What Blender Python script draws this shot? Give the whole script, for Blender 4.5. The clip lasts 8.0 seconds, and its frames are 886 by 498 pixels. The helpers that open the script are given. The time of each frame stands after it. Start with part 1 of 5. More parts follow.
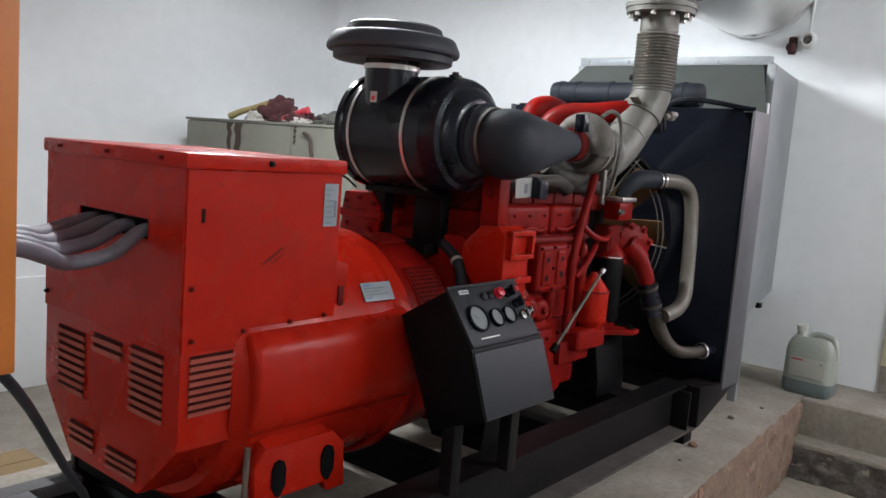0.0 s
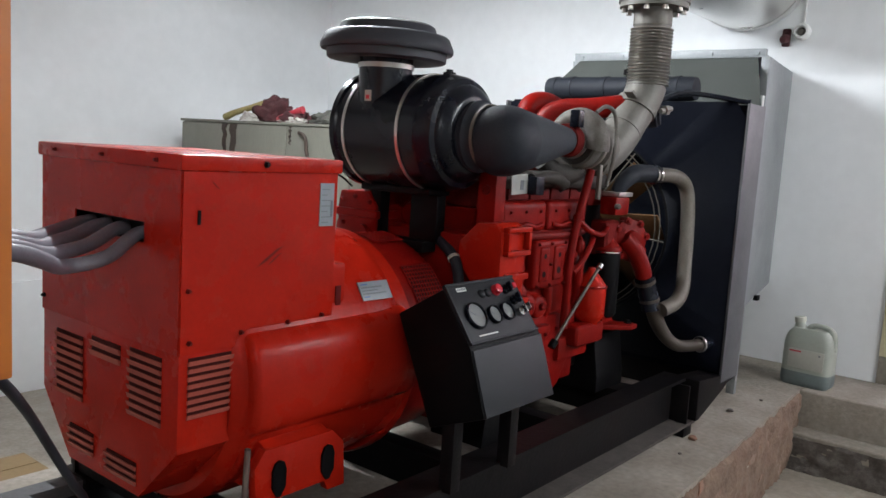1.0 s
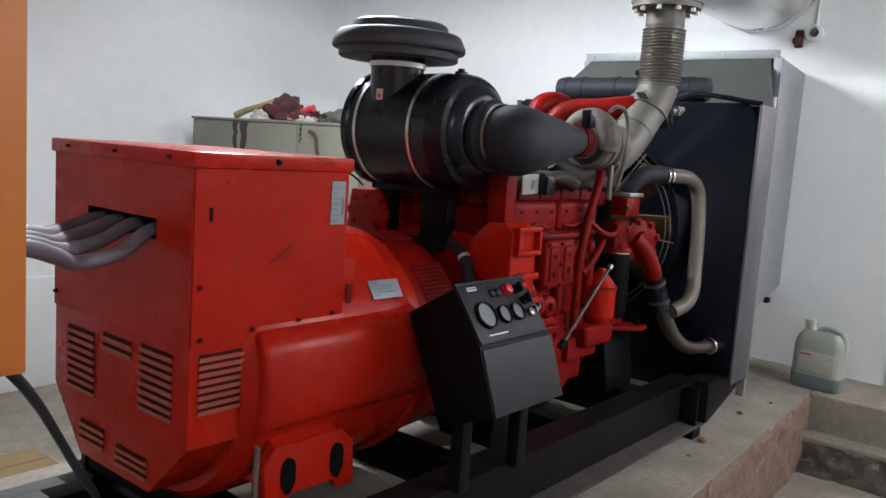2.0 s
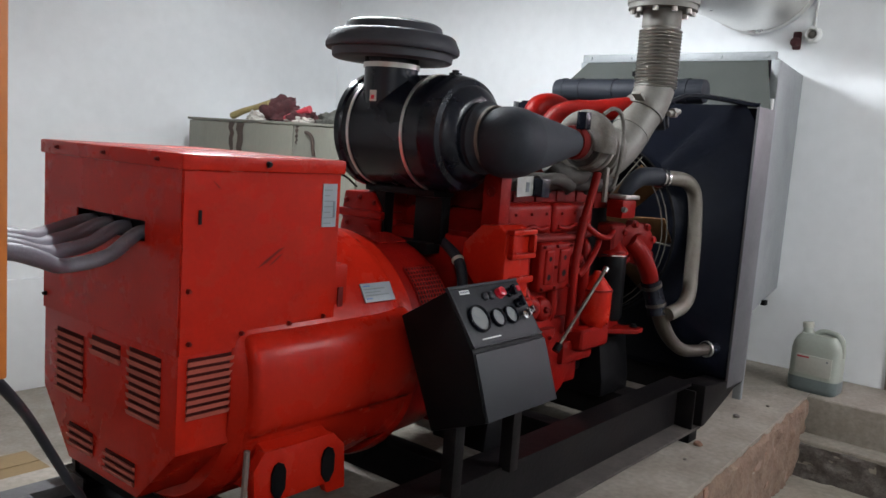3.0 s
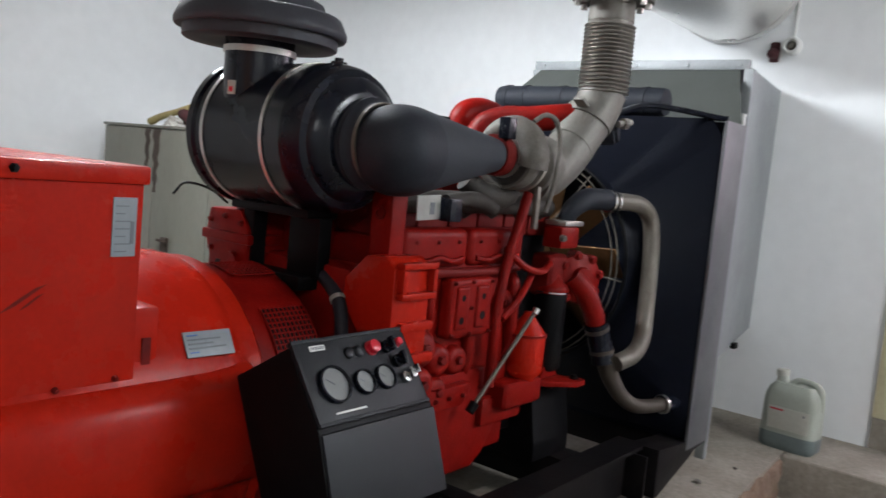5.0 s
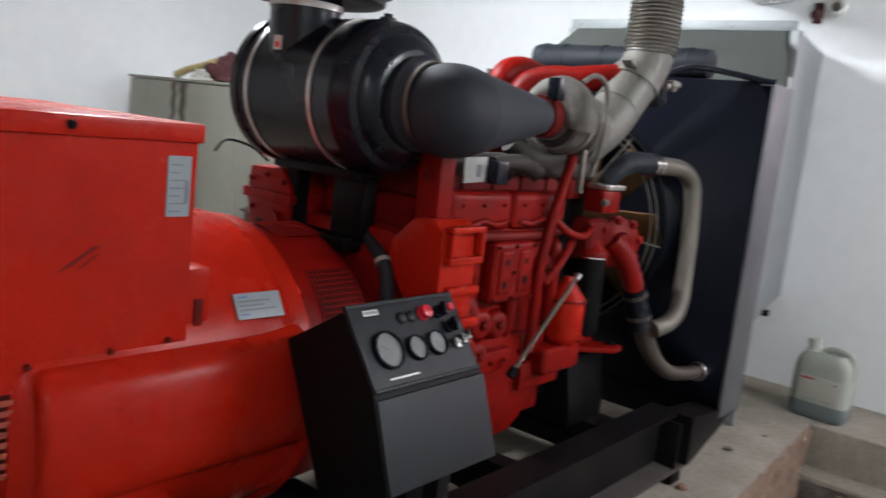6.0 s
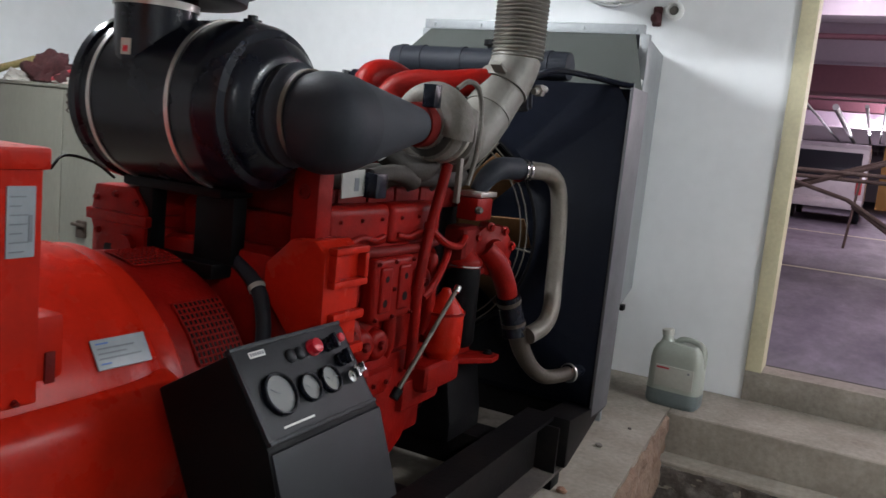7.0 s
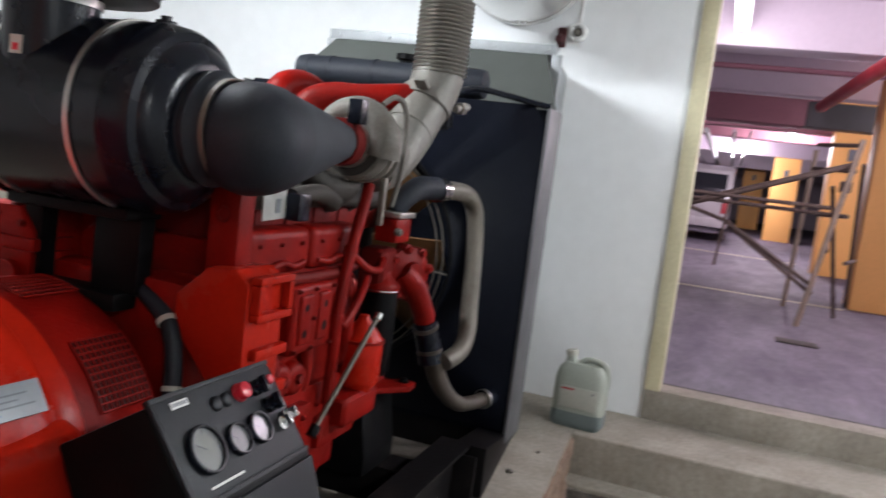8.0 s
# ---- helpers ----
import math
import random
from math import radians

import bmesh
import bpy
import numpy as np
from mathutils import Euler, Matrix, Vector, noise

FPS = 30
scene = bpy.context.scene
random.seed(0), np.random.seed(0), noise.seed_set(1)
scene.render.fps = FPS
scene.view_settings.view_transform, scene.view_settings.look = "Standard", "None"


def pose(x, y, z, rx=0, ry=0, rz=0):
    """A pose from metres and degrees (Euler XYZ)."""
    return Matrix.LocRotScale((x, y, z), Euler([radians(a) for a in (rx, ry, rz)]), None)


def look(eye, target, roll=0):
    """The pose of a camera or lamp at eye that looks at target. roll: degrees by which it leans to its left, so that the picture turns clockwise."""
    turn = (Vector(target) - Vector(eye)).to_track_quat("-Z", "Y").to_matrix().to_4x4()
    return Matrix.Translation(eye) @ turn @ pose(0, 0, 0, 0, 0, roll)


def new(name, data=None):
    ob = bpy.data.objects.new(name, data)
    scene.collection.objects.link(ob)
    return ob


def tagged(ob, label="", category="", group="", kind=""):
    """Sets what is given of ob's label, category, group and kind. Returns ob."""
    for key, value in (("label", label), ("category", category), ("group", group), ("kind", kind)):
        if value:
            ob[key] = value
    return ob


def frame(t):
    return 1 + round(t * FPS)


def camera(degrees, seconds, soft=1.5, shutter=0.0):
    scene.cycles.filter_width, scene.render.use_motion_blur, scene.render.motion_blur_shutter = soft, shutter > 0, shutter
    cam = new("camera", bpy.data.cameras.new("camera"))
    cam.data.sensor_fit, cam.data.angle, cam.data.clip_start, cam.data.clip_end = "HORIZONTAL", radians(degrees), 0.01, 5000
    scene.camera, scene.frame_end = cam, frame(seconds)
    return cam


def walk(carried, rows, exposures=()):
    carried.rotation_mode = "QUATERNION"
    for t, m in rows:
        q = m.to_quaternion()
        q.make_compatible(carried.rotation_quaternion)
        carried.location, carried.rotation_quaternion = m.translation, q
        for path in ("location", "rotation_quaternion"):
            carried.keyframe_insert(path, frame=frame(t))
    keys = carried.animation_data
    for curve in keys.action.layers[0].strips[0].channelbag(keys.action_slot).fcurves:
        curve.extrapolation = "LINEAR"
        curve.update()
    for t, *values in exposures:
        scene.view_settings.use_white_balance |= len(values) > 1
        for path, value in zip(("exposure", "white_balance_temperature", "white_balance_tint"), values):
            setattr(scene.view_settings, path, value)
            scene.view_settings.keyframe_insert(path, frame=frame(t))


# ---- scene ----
cam = camera(57.5, 8.0, soft=1.5, shutter=0.5)
PATH = [
    (0, (-0.046, -0.172, 1.225), (1.499, 1.074, 0.984), 4.5),
    (0.5, (-0.041, -0.174, 1.225), (1.51, 1.064, 0.978), 3.7),
    (1, (-0.044, -0.173, 1.226), (1.505, 1.068, 0.979), 3.6),
    (1.5, (-0.049, -0.166, 1.224), (1.489, 1.089, 0.973), 3.9),
    (3, (-0.02, -0.169, 1.229), (1.516, 1.086, 0.982), 4.1),
    (3.5, (0.088, -0.166, 1.258), (1.629, 1.082, 1.001), 4.4),
    (4, (0.293, -0.04, 1.256), (1.897, 1.128, 1.002), 6.1),
    (4.2, (0.388, -0.001, 1.265), (2.017, 1.137, 1.03), 6.7),
    (5.3, (0.64, -0.019, 1.215), (2.114, 1.315, 1.001), 4.9),
    (5.5, (0.641, -0.006, 1.214), (2.041, 1.397, 0.947), 5.1),
    (6, (0.591, 0.084, 1.227), (2.133, 1.322, 0.925), 6.5),
    (6.5, (0.549, 0.195, 1.248), (2.281, 1.161, 0.988), 8.4),
    (7, (0.641, 0.26, 1.257), (2.401, 1.169, 0.984), 5.8),
    (7.5, (0.711, 0.355, 1.262), (2.499, 1.211, 0.995), 5.3),
    (8, (0.714, 0.436, 1.264), (2.595, 1.08, 1.053), 7.3),
]
walk(cam, [(t, look(e, g, r)) for t, e, g, r in PATH], exposures=((0, -0.05), (4.2, -0.06), (5.4, -0.02), (6.0, 0.08), (6.5, -0.22), (7.0, -0.24), (7.5, -0.08), (8.0, 0.10)))

# ---- world and lights ----
world = bpy.data.worlds.new("world")
scene.world = world
world.use_nodes = True
world.node_tree.nodes["Background"].inputs[0].default_value = (0.6, 0.65, 0.7, 1)
world.node_tree.nodes["Background"].inputs[1].default_value = 0.05


# lights hang below their fittings; the deeper four are placed to brighten the columns
for gx, gy, watts in ((8.2, 0.57, 24), (7.0, -1.95, 120), (12.0, -3.2, 200), (13.8, 1.0, 130), (19.3, -0.6, 240), (26.0, 0.5, 420)):
    d = bpy.data.lights.new("garage_tube_light", "POINT")
    d.energy, d.shadow_soft_size, d.color = watts, 0.15, (1.0, 0.90, 1.0)
    new("garage_tube_light", d).location = (gx, gy, 2.55)


# ---- materials ----
def mat(name, colour, rough=0.5, metal=0.0, vary=0.15, scale=6.0, fine=60.0, bump=0.1, stain=None, amount=0.0, stain_scale=3.0, coat=0.0, sharp=0.12, stretch=(1, 1, 1), spec=0.5):
    m = bpy.data.materials.new(name)
    m.use_nodes = True
    n, l = m.node_tree.nodes, m.node_tree.links
    b = n["Principled BSDF"]
    tc = n.new("ShaderNodeTexCoord")
    mp = n.new("ShaderNodeMapping")
    mp.inputs["Scale"].default_value = stretch
    geo = n.new("ShaderNodeNewGeometry")
    l.new(geo.outputs["Position"], mp.inputs[0])
    big = n.new("ShaderNodeTexNoise")
    big.inputs["Scale"].default_value, big.inputs["Detail"].default_value = scale, 5
    small = n.new("ShaderNodeTexNoise")
    small.inputs["Scale"].default_value, small.inputs["Detail"].default_value = fine, 4
    l.new(mp.outputs[0], big.inputs[0])
    l.new(mp.outputs[0], small.inputs[0])
    add = n.new("ShaderNodeMath")
    add.operation = "ADD"
    l.new(big.outputs[0], add.inputs[0])
    l.new(small.outputs[0], add.inputs[1])
    ramp = n.new("ShaderNodeMapRange")
    ramp.inputs[1].default_value, ramp.inputs[2].default_value = 0.6, 1.4
    ramp.inputs[3].default_value, ramp.inputs[4].default_value = 1 - vary, 1 + vary
    l.new(add.outputs[0], ramp.inputs[0])
    mul = n.new("ShaderNodeMix")
    mul.data_type, mul.blend_type = "RGBA", "MULTIPLY"
    mul.inputs[0].default_value = 1
    mul.inputs[6].default_value = (*colour, 1)
    l.new(ramp.outputs[0], mul.inputs[7])
    out = mul.outputs[2]
    if stain:
        st = n.new("ShaderNodeTexNoise")
        st.inputs["Scale"].default_value, st.inputs["Detail"].default_value, st.inputs["Roughness"].default_value = stain_scale, 8, 0.65
        l.new(mp.outputs[0], st.inputs[0])
        sr = n.new("ShaderNodeMapRange")
        sr.inputs[1].default_value, sr.inputs[2].default_value = 0.68 - amount * 0.4 - sharp, 0.68 - amount * 0.4 + sharp
        sr.inputs[4].default_value = min(1, amount * 1.6)
        l.new(st.outputs[0], sr.inputs[0])
        mx = n.new("ShaderNodeMix")
        mx.data_type = "RGBA"
        l.new(sr.outputs[0], mx.inputs[0])
        l.new(out, mx.inputs[6])
        mx.inputs[7].default_value = (*stain, 1)
        out = mx.outputs[2]
        rr = n.new("ShaderNodeMapRange")
        rr.inputs[3].default_value, rr.inputs[4].default_value = rough, min(1, rough + 0.25)
        l.new(sr.outputs[0], rr.inputs[0])
        l.new(rr.outputs[0], b.inputs["Roughness"])
    else:
        rr = n.new("ShaderNodeMapRange")
        rr.inputs[1].default_value, rr.inputs[2].default_value = 0.3, 0.7
        rr.inputs[3].default_value, rr.inputs[4].default_value = max(0.02, rough - 0.06), min(1, rough + 0.06)
        l.new(big.outputs[0], rr.inputs[0])
        l.new(rr.outputs[0], b.inputs["Roughness"])
    l.new(out, b.inputs["Base Color"])
    b.inputs["Metallic"].default_value = metal
    b.inputs["Specular IOR Level"].default_value = spec
    b.inputs["Coat Weight"].default_value = coat
    if bump:
        bp = n.new("ShaderNodeBump")
        bp.inputs["Strength"].default_value, bp.inputs["Distance"].default_value = bump, 0.01
        l.new(add.outputs[0], bp.inputs["Height"])
        l.new(bp.outputs[0], b.inputs["Normal"])
    return m


def glow(name, colour, strength):
    m = bpy.data.materials.new(name)
    m.use_nodes = True
    b = m.node_tree.nodes["Principled BSDF"]
    b.inputs["Base Color"].default_value = (*colour, 1)
    b.inputs["Emission Color"].default_value = (*colour, 1)
    b.inputs["Emission Strength"].default_value = strength
    return m


ALT_RED = mat("orange_red_paint", (0.36, 0.0115, 0.0042), 0.27, 0, 0.12, 5, 90, 0.03, (0.17, 0.016, 0.010), 0.18, 4, spec=0.11)
ENG_RED = mat("engine_red_paint", (0.19, 0.0045, 0.0028), 0.36, 0, 0.16, 9, 110, 0.12, (0.06, 0.006, 0.005), 0.28, 7, spec=0.10)
DARK_RED = mat("grimy_red_paint", (0.13, 0.005, 0.004), 0.5, 0, 0.2, 9, 110, 0.15, (0.05, 0.008, 0.007), 0.35, 9, spec=0.12)
BLACK = mat("black_paint", (0.0035, 0.0035, 0.004), 0.48, 0, 0.2, 6, 80, 0.05, (0.016, 0.014, 0.013), 0.12, 6, spec=0.08)
BLACK_PLASTIC = mat("black_plastic", (0.0055, 0.0070, 0.0125), 0.24, 0, 0.2, 8, 150, 0.015, spec=0.26)
RUBBER = mat("dusty_black_rubber", (0.013, 0.0155, 0.022), 0.6, 0, 0.15, 8, 120, 0.08, (0.035, 0.039, 0.047), 0.22, 5, spec=0.25)
SHROUD = mat("black_shroud_paint", (0.0025, 0.0034, 0.007), 0.5, 0, 0.15, 5, 90, 0.04, (0.013, 0.015, 0.021), 0.10, 5, spec=0.07)
PANEL = mat("textured_dark_grey_paint", (0.0085, 0.0098, 0.013), 0.5, 0, 0.14, 8, 400, 0.10, (0.022, 0.023, 0.027), 0.15, 9, spec=0.28)
FRAME = mat("black_frame_paint", (0.006, 0.0054, 0.006), 0.45, 0, 0.25, 6, 70, 0.1, (0.030, 0.022, 0.019), 0.2, 5, spec=0.10)
STEEL = mat("dull_steel", (0.52, 0.50, 0.47), 0.34, 0.9, 0.12, 10, 140, 0.05, (0.30, 0.26, 0.22), 0.2, 9)
PIPE_STEEL = mat("dull_pipe_steel", (0.14, 0.125, 0.105), 0.5, 0.35, 0.15, 10, 120, 0.05, (0.085, 0.065, 0.05), 0.3, 9)
# darker brown copy of the pipe steel, with the low parts' shade in it
SHADED_PIPE = mat("shaded_brown_pipe", (0.050, 0.039, 0.030), 0.55, 0.25, 0.2, 10, 120, 0.08, (0.045, 0.032, 0.024), 0.35, 9)
GUARD_WIRE = mat("dull_guard_wire", (0.09, 0.08, 0.066), 0.5, 0.4, 0.2, 10, 120, 0)
CARD = mat("soiled_white_card", (0.30, 0.30, 0.28), 0.6, 0, 0.1, 20, 90, 0, (0.22, 0.2, 0.17), 0.2, 14)
EXHAUST = mat("heated_stainless", (0.150, 0.144, 0.128), 0.55, 0.35, 0.12, 8, 90, 0.05, (0.11, 0.092, 0.074), 0.3, 8)
BELLOWS = mat("bellows_steel", (0.30, 0.285, 0.26), 0.36, 0.8, 0.08, 12, 140, 0.03)
CAST = mat("cast_aluminium", (0.135, 0.125, 0.11), 0.6, 0.25, 0.2, 12, 160, 0.2, (0.05, 0.038, 0.03), 0.34, 12)
SOOTY = mat("sooty_cast_iron", (0.020, 0.016, 0.013), 0.7, 0.1, 0.3, 12, 120, 0.2, (0.045, 0.035, 0.027), 0.25, 10)
ZINC = mat("galvanised_sheet", (0.27, 0.285, 0.292), 0.5, 0.3, 0.10, 7, 50, 0.03, (0.22, 0.23, 0.23), 0.2, 4)
CANVAS = mat("grey_canvas", (0.070, 0.077, 0.070), 0.8, 0, 0.12, 5, 200, 0.15, (0.065, 0.068, 0.06), 0.25, 3)
CLADDING = mat("aluminium_cladding", (0.74, 0.73, 0.71), 0.30, 0.9, 0.06, 4, 60, 0.02)
BRASS = mat("dusty_gold_fan", (0.15, 0.075, 0.028), 0.5, 0.3, 0.2, 8, 70, 0.05)
WHITE_PLATE = mat("white_card", (0.68, 0.68, 0.66), 0.5, 0, 0.06, 20, 90, 0)
LABEL_GREY = mat("printed_label", (0.22, 0.25, 0.27), 0.4, 0, 0.08, 20, 90, 0)
PRINT = mat("label_print", (0.13, 0.14, 0.16), 0.5, 0, 0.1, 20, 90, 0)
PANEL_PRINT = mat("faint_print", (0.13, 0.15, 0.17), 0.5, 0, 0.1, 20, 90, 0)
BLUE_PRINT = mat("blue_print", (0.05, 0.12, 0.35), 0.5, 0, 0.1, 20, 90, 0)
RED_CAP = mat("red_button_plastic", (0.50, 0.015, 0.03), 0.3, 0, 0.05, 20, 90, 0)
GAUGE = mat("gauge_face", (0.20, 0.21, 0.21), 0.12, 0, 0.04, 20, 90, 0, coat=1.0)
CHROME = mat("chrome", (0.7, 0.7, 0.7), 0.15, 1.0, 0.05, 20, 90, 0)
WALL = mat("white_wall_paint", (0.83, 0.845, 0.85), 0.6, 0, 0.04, 1.2, 11, 0.13, (0.71, 0.72, 0.71), 0.12, 1.6)
CEILING = mat("ceiling_paint", (0.74, 0.74, 0.72), 0.8, 0, 0.05, 1.5, 30, 0.05)
CONCRETE = mat("worn_concrete", (0.32, 0.285, 0.24), 0.85, 0, 0.28, 4, 38, 0.4, (0.13, 0.105, 0.082), 0.34, 3.2, sharp=0.2)
LOW_CONCRETE = mat("dirty_concrete", (0.30, 0.265, 0.215), 0.85, 0, 0.28, 4, 38, 0.4, (0.12, 0.10, 0.075), 0.36, 2.8, sharp=0.2)
RUBBLE = mat("crumbled_render", (0.20, 0.14, 0.10), 0.95, 0, 0.4, 9, 60, 0.7, (0.13, 0.07, 0.045), 0.42, 6, sharp=0.2)
CAN_LABEL = mat("faded_can_label", (0.42, 0.42, 0.37), 0.6, 0, 0.08, 12, 60, 0)
BRICK = mat("exposed_brick", (0.24, 0.115, 0.07), 0.9, 0, 0.35, 12, 70, 0.6, (0.22, 0.19, 0.16), 0.42, 8)
SIDE_GREY = mat("dark_grey_side_paint", (0.085, 0.086, 0.092), 0.45, 0, 0.1, 5, 60, 0.03, (0.055, 0.054, 0.056), 0.25, 5, spec=0.35)
STONE = mat("dark_broken_stone", (0.10, 0.085, 0.075), 0.9, 0, 0.4, 12, 60, 0.6, (0.32, 0.30, 0.27), 0.2, 14)
FRAME_YELLOW = mat("aged_cream_paint", (0.58, 0.53, 0.35), 0.55, 0, 0.12, 4, 50, 0.08, (0.36, 0.31, 0.18), 0.2, 5)
ORANGE_PAINT = mat("orange_enamel", (0.50, 0.15, 0.025), 0.35, 0, 0.05, 3, 60, 0.02)
CABINET = mat("grey_green_enamel", (0.175, 0.172, 0.14), 0.5, 0, 0.12, 3, 60, 0.04, (0.10, 0.085, 0.06), 0.2, 3, stretch=(1, 1, 0.35))
CABLE = mat("grey_cable_sheath", (0.125, 0.118, 0.142), 0.5, 0, 0.15, 8, 120, 0.05)
CAN = mat("milky_can_plastic", (0.34, 0.365, 0.315), 0.4, 0, 0.06, 6, 60, 0.03)
CAN_DARK = mat("murky_liquid", (0.13, 0.16, 0.16), 0.35, 0, 0.12, 6, 60, 0.02)
CARTON = mat("cardboard", (0.19, 0.125, 0.055), 0.85, 0, 0.1, 4, 60, 0.05)
GARAGE_FLOOR = mat("lilac_floor_paint", (0.135, 0.115, 0.148), 0.68, 0, 0.36, 2.6, 16, 0.06, (0.09, 0.073, 0.105), 0.36, 2.2, stretch=(0.6, 1.4, 1))
GARAGE_CEIL = mat("garage_ceiling_paint", (0.66, 0.58, 0.66), 0.8, 0, 0.05, 1.0, 20, 0.03)
BEAM_RED = mat("maroon_beam_paint", (0.24, 0.10, 0.13), 0.7, 0, 0.1, 1.5, 20, 0.03)
ORANGE_COL = mat("orange_column_paint", (0.90, 0.47, 0.15), 0.6, 0, 0.06, 2, 30, 0.03)
PIPE_RED = mat("red_pipe_paint", (0.42, 0.03, 0.045), 0.45, 0, 0.08, 4, 40, 0.02)
VAN_WHITE = mat("van_body_paint", (0.50, 0.46, 0.49), 0.3, 0, 0.04, 2, 30, 0)
GLASS_DARK = mat("dark_window_glass", (0.02, 0.022, 0.028), 0.08, 0, 0.05, 2, 30, 0)
SCAFFOLD = mat("rusty_scaffold_tube", (0.10, 0.065, 0.055), 0.7, 0.0, 0.3, 8, 60, 0.1, (0.20, 0.16, 0.13), 0.3, 10)
TUBE_GLOW = glow("fluorescent_tube", (1.0, 0.93, 1.0), 14.0)
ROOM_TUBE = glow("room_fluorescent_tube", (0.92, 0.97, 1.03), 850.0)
# glow of two added fill lamps that brighten the wall and the end faces
FILL_TUBE_SIDE = glow("side_fill_tube", (0.93, 0.97, 1.03), 560.0)
FILL_TUBE_BACK = glow("back_fill_tube", (0.95, 0.98, 1.0), 230.0)
RAG_RED = mat("oily_red_cloth", (0.060, 0.016, 0.018), 0.9, 0, 0.5, 16, 90, 0.5)
RAG_DARK = mat("oily_grey_cloth", (0.07, 0.07, 0.06), 0.9, 0, 0.5, 16, 90, 0.5)
RAG_PALE = mat("stained_pale_cloth", (0.42, 0.40, 0.36), 0.9, 0, 0.3, 16, 90, 0.4, (0.10, 0.07, 0.06), 0.3, 12)
YELLOW_GREY = mat("worn_yellow_tool", (0.27, 0.22, 0.09), 0.6, 0, 0.3, 12, 90, 0.1)
FADED_BLACK = mat("faded_black_plastic", (0.026, 0.028, 0.035), 0.5, 0, 0.12, 6, 120, 0.05, (0.05, 0.052, 0.06), 0.2, 6, spec=0.3)
# louvre colours: slot shade, then lips paled by dust and by light from above
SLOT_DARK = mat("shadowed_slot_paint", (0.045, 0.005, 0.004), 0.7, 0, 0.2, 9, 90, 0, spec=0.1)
LIT_DUSTY_RED = mat("lit_dusty_red_paint", (0.36, 0.085, 0.062), 0.6, 0, 0.15, 9, 90, 0.05, (0.26, 0.03, 0.018), 0.2, 8, spec=0.2)
DUST_GREY = mat("dust_grey_bar_paint", (0.085, 0.082, 0.084), 0.75, 0, 0.25, 7, 60, 0.1, (0.05, 0.046, 0.045), 0.25, 5)
DUST_BLACK = mat("dust_laden_black_paint", (0.052, 0.043, 0.037), 0.8, 0, 0.4, 7, 60, 0.15, (0.016, 0.013, 0.012), 0.3, 5)
PALE_TUBE = mat("pale_scaffold_tube", (0.34, 0.26, 0.20), 0.65, 0, 0.2, 8, 60, 0.05, (0.17, 0.11, 0.08), 0.25, 9)
DUSTY_CONE = mat("dust_greyed_rubber", (0.028, 0.032, 0.039), 0.68, 0, 0.15, 8, 120, 0.08, (0.05, 0.054, 0.06), 0.25, 5, spec=0.22)
DARK_RUST = mat("rust_run", (0.045, 0.03, 0.022), 0.8, 0, 0.4, 18, 90, 0.2)

# ---- mesh helpers ----
ROOT = {}


def thing(name, at, label, category, group="", kind=""):
    ob = new(name)
    ob.empty_display_size = 0.05
    ob.location = at
    ROOT[ob] = Vector(at)
    return tagged(ob, label, category, group, kind)


def finish(bm, name, material, angle=35):
    bmesh.ops.remove_doubles(bm, verts=bm.verts, dist=1e-5)
    bmesh.ops.recalc_face_normals(bm, faces=bm.faces)
    lim = radians(angle)
    for f in bm.faces:
        f.smooth = True
    for e in bm.edges:
        e.smooth = len(e.link_faces) == 2 and e.calc_face_angle(3.0) < lim
    me = bpy.data.meshes.new(name)
    bm.to_mesh(me)
    bm.free()
    me.materials.append(material)
    return me


def part(name, bm, material, parent, label="", angle=35):
    root = parent
    while root not in ROOT:
        root = root.parent
    bmesh.ops.translate(bm, verts=bm.verts, vec=-ROOT[root])
    ob = new(name, finish(bm, name, material, angle))
    ob.parent = parent
    if label:
        ob["label"] = label
    return ob


def solid(name, bm, material, at, label, category, group="", kind="", angle=35):
    bmesh.ops.translate(bm, verts=bm.verts, vec=-Vector(at))
    ob = new(name, finish(bm, name, material, angle))
    ob.location = at
    ROOT[ob] = Vector(at)
    return tagged(ob, label, category, group, kind)


def B():
    return bmesh.new()


def merge(bm, tmp):
    me = bpy.data.meshes.new("tmp")
    tmp.to_mesh(me)
    tmp.free()
    bm.from_mesh(me)
    bpy.data.meshes.remove(me)
    return bm


def box(bm, x0, x1, y0, y1, z0, z1, bev=0.0, turn=None, seg=2):
    t = bmesh.new()
    bmesh.ops.create_cube(t, size=1)
    for v in t.verts:
        v.co = Vector(((v.co.x + 0.5) * (x1 - x0) + x0, (v.co.y + 0.5) * (y1 - y0) + y0, (v.co.z + 0.5) * (z1 - z0) + z0))
    if bev:
        bmesh.ops.bevel(t, geom=t.edges[:], offset=bev, segments=seg, affect="EDGES", profile=0.6)
    if turn:
        c = Vector(((x0 + x1) / 2, (y0 + y1) / 2, (z0 + z1) / 2))
        bmesh.ops.transform(t, verts=t.verts, matrix=Matrix.Translation(c) @ turn @ Matrix.Translation(-c))
    return merge(bm, t)


def frame_of(d):
    d = d.normalized()
    a = Vector((0, 0, 1)) if abs(d.z) < 0.9 else Vector((0, 1, 0))
    u = d.cross(a).normalized()
    return u, d.cross(u).normalized()


